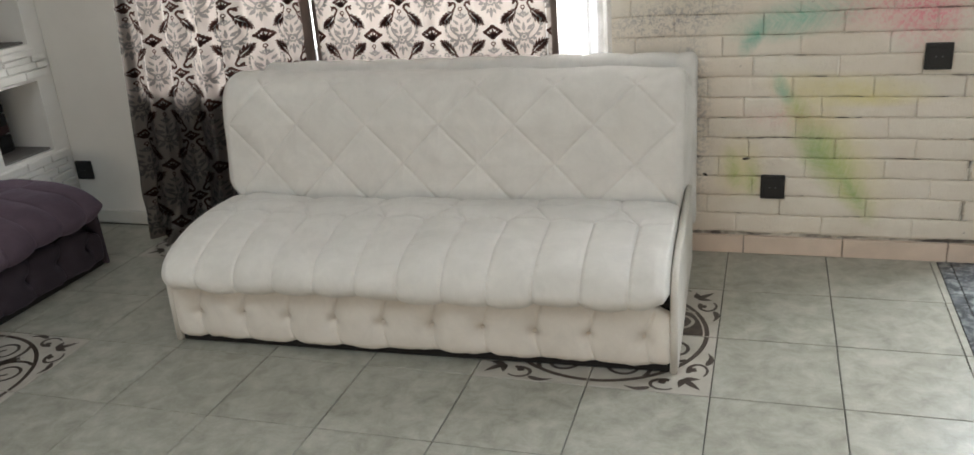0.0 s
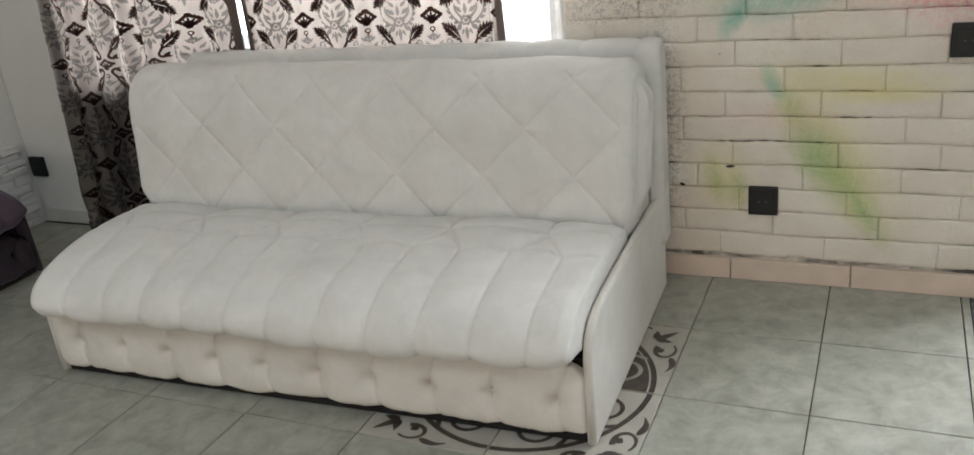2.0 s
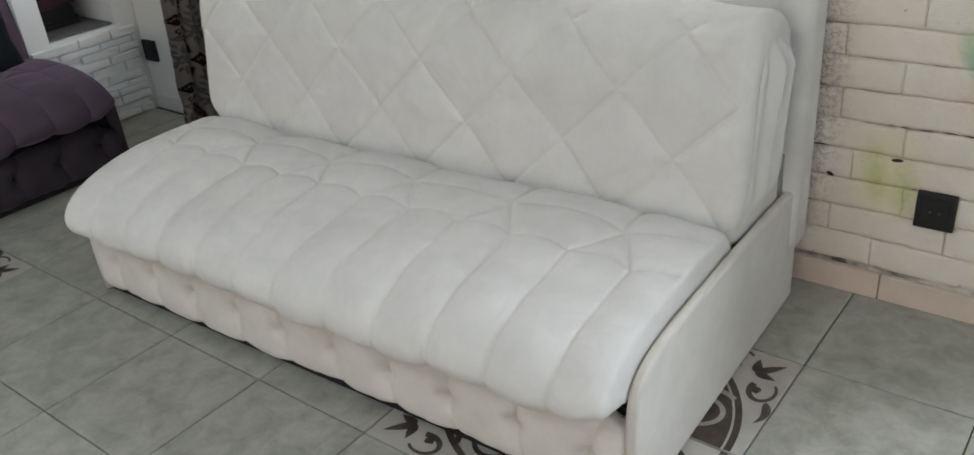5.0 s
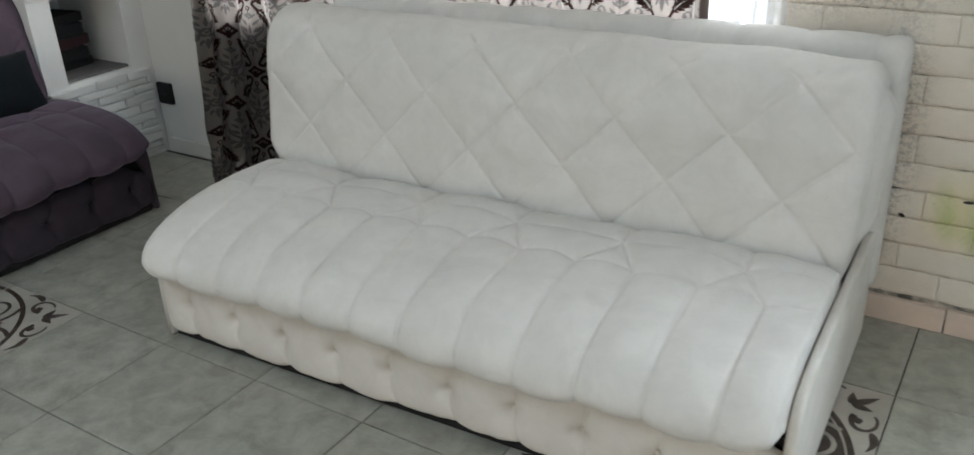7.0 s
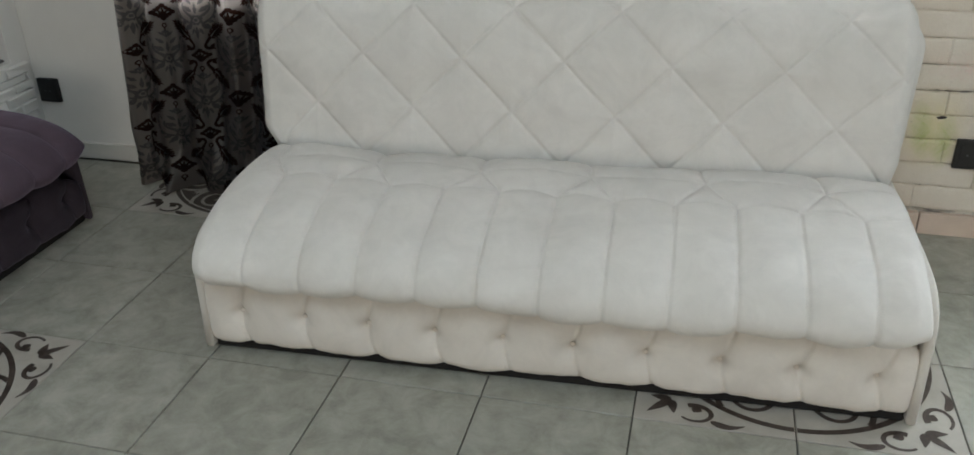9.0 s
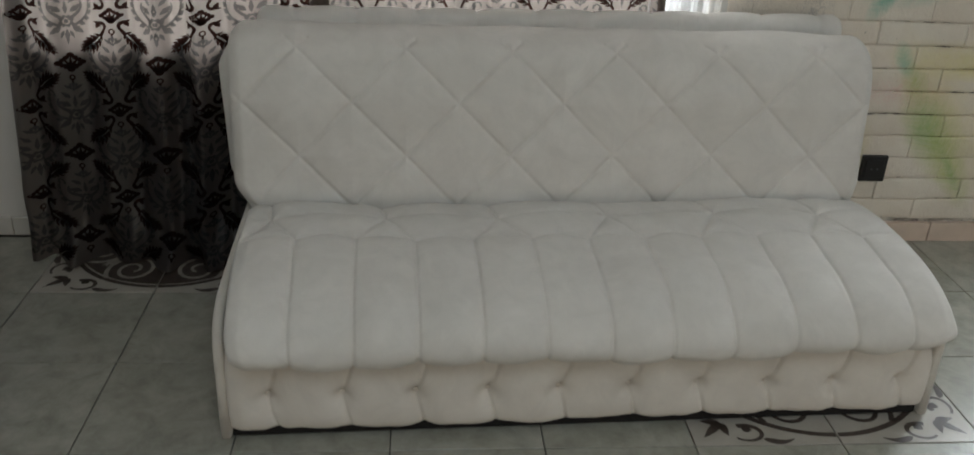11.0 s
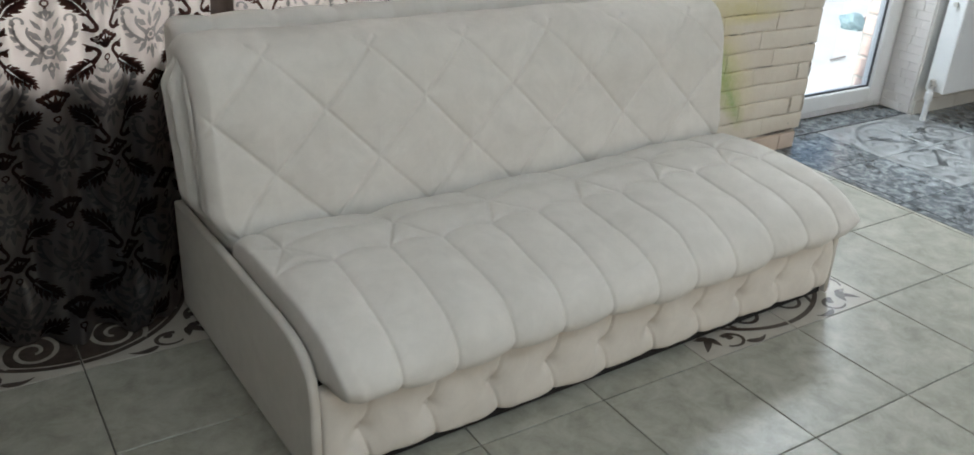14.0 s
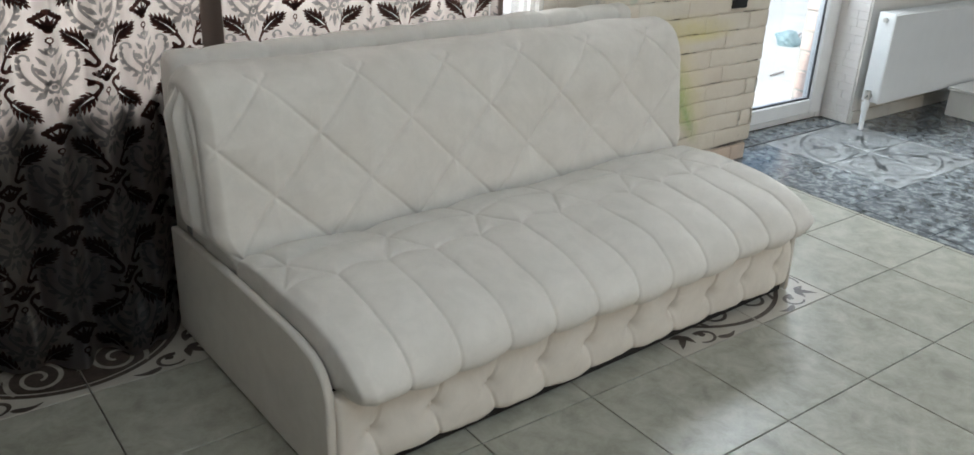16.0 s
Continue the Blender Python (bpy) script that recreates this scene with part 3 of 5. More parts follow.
def padded(name, x0, x1, prof, nv, nu, seam_lines, depth, width, puff, material, parent, round_end=0.03, wobble=0.004, end_dip=0.0, slump=0.0, label="", seed=0.0, droop=0.0, inset=0.0, taper=(0.0, 0.0), spread=0.09, foot=(0.0, 0.0)):
    """An upholstered body: a profile in (y, z) drawn along x, quilted along seams given in (x, s), its ends rounded off."""
    pr, s = profile(prof, nv)
    tan = np.gradient(pr, axis=0)
    tan /= np.linalg.norm(tan, axis=1)[:, None]
    nor = np.c_[-tan[:, 1], tan[:, 0]]
    mid = pr.mean(axis=0)
    if np.sum((pr - mid) * nor) < 0:
        nor = -nor
    xs = np.linspace(x0, x1, nu)
    X, S = np.meshgrid(xs, s, indexing="ij")
    d = strokes_min(X, S, seam_lines)
    dent = -depth * np.exp(-(d / width) ** 2) + puff * (1 - (1 - np.clip(d / spread, 0, 1)) ** 2)
    cx, cs = np.linspace(x0, x1, nu // 4), np.linspace(s[0], s[-1], nv // 4)

    def relief(fx, fs, k):
        coarse = np.array([[noise.noise(Vector((x * fx + seed, q * fs, seed + k))) for q in cs] for x in cx])
        mid_rows = np.array([np.interp(s, cs, row) for row in coarse])
        return np.array([np.interp(xs, cx, col) for col in mid_rows.T]).T

    wob, wob2 = relief(5, 7, 0), relief(17, 19, 4)
    off = dent + wobble * wob + wobble * 0.35 * wob2
    edge = np.minimum(X - x0, x1 - X)
    off *= smoothstep(-0.004, 0.035, edge)
    e = np.clip(edge / round_end, 0, 1)
    off -= round_end * 0.75 * (1 - np.sqrt(np.clip(1 - (1 - e) ** 2, 0, 1)))
    off -= end_dip * (1 - smoothstep(0.0, 0.14, edge)) * np.clip(nor[None, :, 1], 0, 1)
    Y = pr[None, :, 0] + nor[None, :, 0] * off
    Z = pr[None, :, 1] + nor[None, :, 1] * off
    Z -= slump * (X - x0) / (x1 - x0) * smoothstep(0.35, 0.75, Z)
    if droop:
        wave = np.array([noise.noise(Vector((x * 4.3 + seed, 0.3, seed))) for x in xs])[:, None]
        low = smoothstep(0.30, 0.22, Z) * smoothstep(0.30, 0.16, Y)
        Z += droop * wave * low + 0.022 * smoothstep(0.07, 0.0, x1 - X) * low
    if inset:
        lean = inset * smoothstep(0.215, 0.33, Z) * smoothstep(0.62, 0.50, Y)
        X = X + lean * np.exp(-((X - x0) / 0.07) ** 2) - lean * np.exp(-((x1 - X) / 0.07) ** 2)
    if foot[0] or foot[1]:
        low = smoothstep(0.40, 0.315, Z)
        X = X + foot[0] * low * np.exp(-((X - x0) / 0.09) ** 2) - foot[1] * low * np.exp(-((x1 - X) / 0.09) ** 2)
    if taper[0] or taper[1]:
        fore = smoothstep(0.34, 0.03, Y)
        fore = fore * (0.35 + 0.65 * smoothstep(0.30, 0.212, Z))
        X = X + taper[0] * fore * np.exp(-((X - x0) / 0.10) ** 2) - taper[1] * fore * np.exp(-((x1 - X) / 0.10) ** 2)
    verts = np.stack([X, Y, Z], axis=-1).reshape(-1, 3).tolist()
    faces = grid_faces(nu, nv)
    # the underside or back that closes the profile, and the ends
    for i in range(nu - 1):
        faces.append((i * nv + nv - 1, (i + 1) * nv + nv - 1, (i + 1) * nv, i * nv))
    if taper[0] or taper[1]:
        # boxed end faces, slightly bellied, gathered to a spine inside the profile
        for end, sg in ((0, -1), (nu - 1, 1)):
            ring = [end * nv + j for j in range(nv)]
            last = ring
            for k, f in enumerate((0.25, 0.6, 1.0)):
                b = len(verts)
                for j in ring:
                    x, y, z = verts[j]
                    yc, zc = min(0.50, max(0.09, y)), 0.275 - 0.035 * float(smoothstep(0.3, 0.06, y))
                    verts.append((x + sg * 0.006 * f * (2 - f) * float(smoothstep(0.30, 0.10, y)), y + (yc - y) * f, z + (zc - z) * f))
                row = list(range(b, b + nv))
                faces += [(last[j], last[j + 1], row[j + 1], row[j]) for j in range(nv - 1)]
                last = row
    else:
        faces.append(tuple(range(nv)))
        faces.append(tuple(reversed([(nu - 1) * nv + j for j in range(nv)])))
    me = mesh_of(name, verts, faces, material, True)
    if not (taper[0] or taper[1]):
        for p in me.polygons[-2:]:
            p.use_smooth = False
    bm = bmesh.new()
    bm.from_mesh(me)
    bmesh.ops.recalc_face_normals(bm, faces=bm.faces)
    bm.to_mesh(me)
    bm.free()
    return part(name, me, material, parent, label), pr, s


def build_sofa(thing_name, label, cloth, base_cloth, panel_cloth, button_cloth, length, pitch, detail=1.0, gap=0.0):
    """A pull-out sofa: tufted base, side panels, channelled seat, diamond-quilted back. Its front looks to -y, its middle is at x = 0."""
    sofa = empty(thing_name)
    tagged(sofa, label, "sofa", group="sofas in the room")
    hl = length / 2
    nu, nv = int(760 * detail), int(280 * detail)

    # seat: from the seam at the back, over the top, round the nose and under
    seat_prof = [(0.548, 0.27), (0.544, 0.335), (0.50, 0.356), (0.40, 0.364), (0.27, 0.362), (0.15, 0.347), (0.06, 0.315), (0.012, 0.265), (0.018, 0.222), (0.07, 0.204), (0.20, 0.204), (0.35, 0.206)]
    _, s = profile(seat_prof, nv)
    total = s[-1]
    half = pitch / 2
    s_back, s_row = 0.075, 0.305
    lines = []
    first = -hl + 0.029
    k = 0
    x = first
    while x < hl - 0.03:
        if x > -hl + 0.06:
            lines.append((x, s_row, x, total))
        x += half
        k += 1
    s_mid = 0.195

    def scallop(ax, ay, bx, by, rise):
        pts = [(ax + (bx - ax) * t, ay + (by - ay) * t - rise * (1 - (2 * t - 1) ** 2)) for t in np.linspace(0, 1, 8)]
        lines.extend((*a, *b) for a, b in zip(pts, pts[1:]))

    for i in range(-2, k + 3):
        xn = first + i * half
        scallop(xn, s_row, xn + half, s_row, 0.022)
        if i % 2 == 0:
            # a tuft between two channels, tied to them, to its neighbours and to the seam at the back
            xu = xn + half / 2
            lines.append((xu, s_mid, xn, s_row))
            lines.append((xu, s_mid, xn + half, s_row))
            lines.append((xu, s_mid, xu - 0.012, s_back))
            scallop(xu, s_mid, xu + pitch, s_mid, 0.040)
    padded("seat", -hl + 0.0285, hl - 0.0285, seat_prof, nv, nu, lines, 0.0032, 0.0045, 0.0085, cloth, sofa, 0.010, 0.010, 0.005, seed=1.3, droop=0.020, inset=0.003, taper=(0.026, 0.013), spread=half / 2)

    # base with buttons
    base_prof = [(0.110, 0.218 - gap), (0.085, 0.214 - gap), (0.073, 0.17 - gap / 2), (0.071, 0.10), (0.072, 0.056), (0.077, 0.032), (0.10, 0.026), (0.30, 0.026)]
    _, s = profile(base_prof, nv // 2)
    s_btn = s[-1] - 0.18 - 0.026 - 0.088
    lines, spots = [], []
    n_btn = int(round((length - 0.04) / 0.1535))
    for i in range(n_btn):
        bx = -hl + 0.108 + i * (length - 0.207) / (n_btn - 1)
        spots.append(bx)
        lines.append((bx, s_btn, bx + 0.035, 0.0))
        lines.append((bx, s_btn, bx + 0.020, s_btn + 0.075))
    base, pr, sb = padded("base", -hl + 0.027, hl - 0.027, base_prof, nv // 2, nu, lines, 0.0040, 0.0044, 0.0070, base_cloth, sofa, 0.012, 0.005, seed=7.7, spread=0.060)
    for v in base.data.vertices:
        if v.co.z < 0.09 and v.co.y < 0.2:
            v.co.z += float(smoothstep(0.085, 0.03, v.co.z)) * (0.005 * noise.noise(Vector((v.co.x * 9.0, 0.5, 3.0))) + 0.004 * noise.noise(Vector((v.co.x * 31.0, 0.5, 8.0))))
        v.co.z -= 0.034 * float(smoothstep(hl - 0.10, hl - 0.03, v.co.x)) * float(smoothstep(0.06, 0.20, v.co.z))
    # a dimple at every button
    for v in base.data.vertices:
        if v.co.y < 0.14:
            for bx in spots:
                dd = math.hypot(v.co.x - bx, v.co.z - 0.107)
                if dd < 0.09:
                    v.co.y += 0.022 * math.exp(-(dd / 0.013) ** 1.5) + 0.010 * math.exp(-(dd / 0.034) ** 2)
    for bx in spots:
        bm = bmesh.new()
        bmesh.ops.create_uvsphere(bm, u_segments=14, v_segments=8, radius=0.0060)
        for v in bm.verts:
            v.co = Vector((v.co.x + bx, v.co.y * 0.45 + 0.097, v.co.z + 0.107))
        part("button", bm, button_cloth, base)
    # Black blocks put the shade into the gaps under the base and the seat.
    part("shade_frame", box_bm((-hl + 0.03, 0.090, 0.003), (hl - 0.03, 0.82, 0.0255), 0.002), M_GAP_SHADE, sofa, "black frame block that puts shade into the gap at the floor")
    part("shade_frame", box_bm((-hl + 0.03, 0.125, 0.026), (hl - 0.03, 0.82, 0.198), 0.004), M_GAP_SHADE, sofa, "black frame block that puts shade into the gap under the seat")

    # side panels with a swept front edge
    for sg in (-1, 1):
        out = [(0.890, 0.004), (0.890, 0.298), (0.870, 0.302), (0.60, 0.309), (0.40, 0.311), (0.27, 0.310), (0.20, 0.307), (0.145, 0.297), (0.108, 0.277), (0.086, 0.245), (0.079, 0.200), (0.078, 0.15), (0.078, 0.004)]
        ring, _ = profile(out[1:12], 48)
        ring = [out[0], *map(tuple, ring), out[-1]]
        rim = np.array(ring)
        tan = np.roll(rim, -1, axis=0) - np.roll(rim, 1, axis=0)
        tan /= np.linalg.norm(tan, axis=1)[:, None]
        inward = np.c_[-tan[:, 1], tan[:, 0]]
        if np.sum((rim.mean(axis=0) - rim) * inward) < 0:
            inward = -inward
        xa, xb = sg * (hl - 0.028), sg * (hl - 0.006)
        bm, loops = bmesh.new(), []
        for along, deep in ((0.0, 0.007), (0.09, 0.0030), (0.22, 0.0008), (0.36, 0.0), (0.64, 0.0), (0.78, 0.0008), (0.91, 0.0030), (1.0, 0.007)):
            loops.append([bm.verts.new((xa + (xb - xa) * along, a, max(0.003, b))) for a, b in rim + inward * deep])
        for la, lb in zip(loops, loops[1:]):
            for k in range(len(la)):
                bm.faces.new((la[k], lb[k], lb[(k + 1) % len(la)], la[(k + 1) % len(la)])).smooth = True
        bm.faces.new(loops[0])
        bm.faces.new(list(reversed(loops[-1])))
        part("side_panel", bm, panel_cloth, sofa)

    # diamond-quilted back, leaning
    back_prof = [(0.70, 0.27), (0.552, 0.285), (0.538, 0.345), (0.560, 0.43), (0.573, 0.52), (0.580, 0.62), (0.600, 0.690), (0.640, 0.733), (0.700, 0.745), (0.765, 0.730), (0.790, 0.680), (0.785, 0.50)]
    pr, s = profile(back_prof, nv)
    front = (pr[:, 1] > 0.27) & (s < 0.75)
    s_of = lambda z: float(np.interp(z, pr[front][:len(pr[front]), 1][: int(np.argmax(pr[front][:, 1]))], s[front][: int(np.argmax(pr[front][:, 1]))]))
    pb = pitch * 0.977
    s_node, step = s_of(0.460), s_of(0.592) - s_of(0.460)
    lines = []
    xn = hl - 0.171
    for i in range(-3, int(length / pitch) + 4):
        x = xn - i * pb
        for sg in (-1, 1):
            lines.append((x - sg * pb, s_node - 2 * step, x + sg * pb * 1.1, s_node + 2.2 * step))
    padded("backrest", -hl - 0.008, hl - 0.018, back_prof, nv, nu, lines, 0.0030, 0.0046, 0.0105, cloth, sofa, 0.032, 0.008, 0.0, 0.014, seed=3.9, spread=pb * 0.35, foot=(0.038, 0.014))

    # gathered cloth at the ends of the back cushion
    for xe, sg in ((-hl - 0.008, -1), (hl - 0.018, 1)):
        ng, mg = 70, 64
        verts = []
        for i in range(ng):
            t = i / (ng - 1)
            z = 0.305 + 0.428 * t - (0.020 if sg > 0 else 0.0) * t
            ya = float(np.interp(z, [0.30, 0.43, 0.62, 0.69, 0.74], [0.566, 0.588, 0.608, 0.634, 0.690]))
            tuck = (0.038 if sg < 0 else 0.014) * float(smoothstep(0.40, 0.315, z))
            yb = 0.772 - 0.05 * max(0.0, t - 0.8) / 0.2
            for j in range(mg):
                u = j / (mg - 1)
                rim = math.sin(math.pi * u) ** 0.6 * float(smoothstep(0.0, 0.25, t)) * float(smoothstep(1.0, 0.80, t))
                fold = math.sin(2 * math.pi * (3.3 * u + 0.35 * t) + 0.8 * math.sin(5 * t)) * (0.35 + 0.65 * t)
                verts.append((xe + sg * (-0.006 - tuck + (0.017 + 0.012 * t) * rim + 0.013 * fold * rim), ya + (yb - ya) * u, z))
        part("gathered_side", mesh_of("gathered_side", verts, grid_faces(ng, mg), cloth, True), cloth, sofa)

    # boards behind the cushion and the rear headboard
    part("back_board", box_bm((-hl + 0.032, 0.700, 0.10), (hl - 0.032, 0.815, 0.68), 0.012, 3), panel_cloth, sofa)
    head_prof = [(0.838, 0.16), (0.838, 0.40), (0.838, 0.70), (0.848, 0.738), (0.89, 0.748), (0.925, 0.738), (0.935, 0.70), (0.935, 0.16)]
    pr, s = profile(head_prof, 70)
    lines = [(-hl + 0.12 + i * 0.158, 0.50, -hl + 0.12 + i * 0.158 + 0.02, 0.70) for i in range(int(length / 0.158))]
    padded("headboard", -hl + 0.034, hl + 0.004, head_prof, 70, int(200 * detail), lines, 0.004, 0.0045, 0.006, cloth, sofa, 0.02, 0.003, seed=9.1)
    for sg in (-1, 1):
        part("strap", box_bm((sg * (hl - 0.034) - 0.004, 0.806, 0.30), (sg * (hl - 0.034) + 0.004, 0.836, 0.39), 0.002), M_STRAP, sofa, "grey webbing strap")
        part("foot", box_bm((sg * (hl - 0.12) - 0.03, 0.70, 0.0), (sg * (hl - 0.12) + 0.03, 0.76, 0.0125)), M_BLACK, sofa)
        part("foot", box_bm((sg * (hl - 0.12) - 0.03, 0.15, 0.0), (sg * (hl - 0.12) + 0.03, 0.21, 0.0125)), M_BLACK, sofa)
    return sofa


white_sofa = build_sofa("sofa_bed", "ivory velvet pull-out sofa with diamond-quilted back and button-tufted base", M_VELVET, M_VELVET_BASE, M_LINEN, M_VELVET_BASE, 1.612, 0.264)
white_sofa.matrix_basis = pose(-0.953, 2.232, 0, 0, 0, 2.0)

plum_sofa = build_sofa("sofa_bed", "plum velvet pull-out sofa with dark button-tufted base beside the niche column", M_PLUM, M_PLUM_BASE, M_PLUM_BASE, M_PLUM_BUTTON, 1.612, 0.264, 0.5, 0.044)
plum_sofa.matrix_basis = pose(-2.385, 2.035, 0, 0, 0, 90)


def build_pillow():
    n = 26
    verts, faces = [], []
    for side in (1, -1):
        for i in range(n):
            for j in range(n):
                u, v = 2 * i / (n - 1) - 1, 2 * j / (n - 1) - 1
                bulge = (max(0, 1 - u ** 4) * max(0, 1 - v ** 4)) ** 0.5
                pinch = 1 - 0.05 * (1 - abs(u * v))
                verts.append((0.21 * u * pinch, side * 0.055 * bulge, 0.105 * v * pinch + 0.105))
    for k in range(2):
        faces += [tuple(q + k * n * n for q in f) for f in grid_faces(n, n)]
    bm = bmesh.new()
    bm.from_mesh(mesh_of("pillow_shape", verts, faces, M_CUSHION, True))
    bmesh.ops.remove_doubles(bm, verts=bm.verts, dist=0.0005)
    ob = part("throw_pillow", bm, M_CUSHION, None)
    for p in ob.data.polygons:
        p.use_smooth = True
    ob.matrix_basis = pose(-2.82, 2.53, 0.345, -18, 0, 90)
    tagged(ob, "dark green velvet throw pillow leaning on the plum sofa back", "pillow")


build_pillow()


# ---------------------------------------------------------------- curtains with woven damask
def cloth_maker(x_left, x_right, folds, amp, seed, forward):
    """Gives the place of a fabric point: w from 0 to 1 across, z up."""
    rng = np.random.default_rng(seed)
    ph = rng.uniform(0, 6.28, 4)

    def place(w, z, lift=0.0):
        def at(w, z):
            xl, xr = x_left(z), x_right(z)
            q = w + 0.012 * math.sin(9 * w + ph[0]) + 0.008 * math.sin(2.2 * z + ph[1])
            x = xl + (xr - xl) * w
            a = amp * (0.55 + 0.45 * math.sin(5.1 * w + ph[2]) ** 2)
            y = forward(x, z) + a * math.sin(2 * math.pi * folds * q + ph[3] + 0.5 * math.sin(1.7 * z + ph[1])) + 0.3 * a * math.sin(4.7 * math.pi * folds * q + ph[0] + 1.1 * z)
            low = max(0.0, 1 - z / 0.30)
            y += low * (0.022 * math.sin(23 * w + 14 * z + ph[1]) + 0.018 * math.sin(41 * w - 22 * z + ph[2]))
            return Vector((x, y, z))
        p = at(w, z)
        if not lift:
            return p
        e = 0.003
        du, dv = at(w + e, z) - p, at(w, z + 0.006) - p
        nn = du.cross(dv).normalized()
        return p + nn * lift

    return place


class Weave:
    """Flat woven figures gathered in fabric coordinates, then laid on the cloth."""

    def __init__(self):
        self.v, self.f = [], []

    def strip(self, left, right):
        b = len(self.v)
        for l, r in zip(left, right):
            self.v += [l, r]
        for i in range(len(left) - 1):
            self.f.append((b + 2 * i, b + 2 * i + 1, b + 2 * i + 3, b + 2 * i + 2))

    def ribbon(self, points, widths):
        """A band of changing width along a run of points."""
        p = np.array(points, float)
        tan = np.gradient(p, axis=0)
        tan /= np.linalg.norm(tan, axis=1)[:, None] + 1e-9
        nor = np.c_[-tan[:, 1], tan[:, 0]] * (np.array(widths, float)[:, None] / 2)
        self.strip((p + nor).tolist(), (p - nor).tolist())

    def leaf(self, ax, az, bx, bz, side, size):
        """An acanthus plume from its broad tip a to its slender tail at b, which hooks round to one side; lobes part from a pale midrib."""
        dx, dz = bx - ax, bz - az
        ln = math.hypot(dx, dz)
        ux, uz = dx / ln, dz / ln
        nx, nz = -uz * side, ux * side
        sway = lambda t: -0.075 * ln * math.sin(math.pi * t) + 0.02 * ln * math.sin(2 * math.pi * t)
        mid = lambda t: (ax + dx * t + nx * sway(t), az + dz * t + nz * sway(t))
        tip = math.atan2(-uz, -ux)
        turn = 1 if ux * nz - uz * nx > 0 else -1
        lobes = ((0.17, 0.42, 8), (0.27, 0.52, 30), (0.38, 0.70, 36), (0.50, 0.84, 40), (0.62, 0.84, 44), (0.73, 0.64, 48), (0.82, 0.40, 50))
        for sg in (1, -1):
            for k, (t, l, a) in enumerate(lobes):
                m = mid(t)
                ang = tip - sg * turn * radians(a)
                scale = size * l * (1.08 if sg > 0 else 0.92)
                self.petal(m[0] + nx * sg * 0.045 * size, m[1] + nz * sg * 0.045 * size, ang, scale, scale * 0.40, 7)
                self.petal(m[0] + nx * sg * 0.045 * size, m[1] + nz * sg * 0.045 * size, ang + sg * turn * 0.36, scale * 0.72, scale * 0.24, 6)
        for sg in (1, -1):
            run = [mid(t) for t in np.linspace(0.16, 0.80, 9)]
            self.ribbon([(q[0] + nx * sg * 0.10 * size, q[1] + nz * sg * 0.10 * size) for q in run], np.linspace(0.18, 0.09, 9) * size)
        self.ribbon([mid(t) for t in np.linspace(0.78, 1.0, 9)], np.linspace(0.24, 0.17, 9) * size)
        r0 = 0.115 * ln
        c0 = mid(1.0)
        cx, cz = c0[0] + nx * r0, c0[1] + nz * r0
        pts, wid = [], []
        for i in range(18):
            th = i / 17 * 4.4
            r = r0 * (1 - 0.50 * i / 17)
            pts.append((cx + r * (-nx * math.cos(th) + ux * math.sin(th)), cz + r * (-nz * math.cos(th) + uz * math.sin(th))))
            wid.append(size * (0.17 + 0.16 * i / 17))
        self.ribbon(pts, wid)
        self.petal(*pts[10], math.atan2(nz, nx) + 0.5 * turn, size * 0.42, size * 0.20, 6)

    def petal(self, ax, az, angle, length, width, n=9):
        ca, sa = math.cos(angle), math.sin(angle)
        l, r = [], []
        for i in range(n + 1):
            t = i / n
            w = width / 2 * math.sin(math.pi * t ** 0.75) * (0.85 + 0.15 * math.cos(t * 16))
            px, pz = ax + ca * length * t, az + sa * length * t
            l.append((px - sa * w, pz + ca * w))
            r.append((px + sa * w, pz - ca * w))
        self.strip(l, r)

    def blob(self, cx, cz, rx, rz, lobes, depth, hole=0.0, turn=0.0, n=48, power=1.0):
        a, b = [], []
        for i in range(n + 1):
            th = 2 * math.pi * i / n
            k = 1 - depth * (0.5 + 0.5 * math.cos(lobes * th + turn))
            ca, sa = math.cos(th), math.sin(th)
            m = (abs(ca) ** power + abs(sa) ** power) ** (-1 / power) if power != 1.0 else 1.0
            a.append((cx + rx * hole * ca * m, cz + rz * hole * sa * m))
            b.append((cx + rx * k * ca * m, cz + rz * k * sa * m))
        self.strip(a, b)


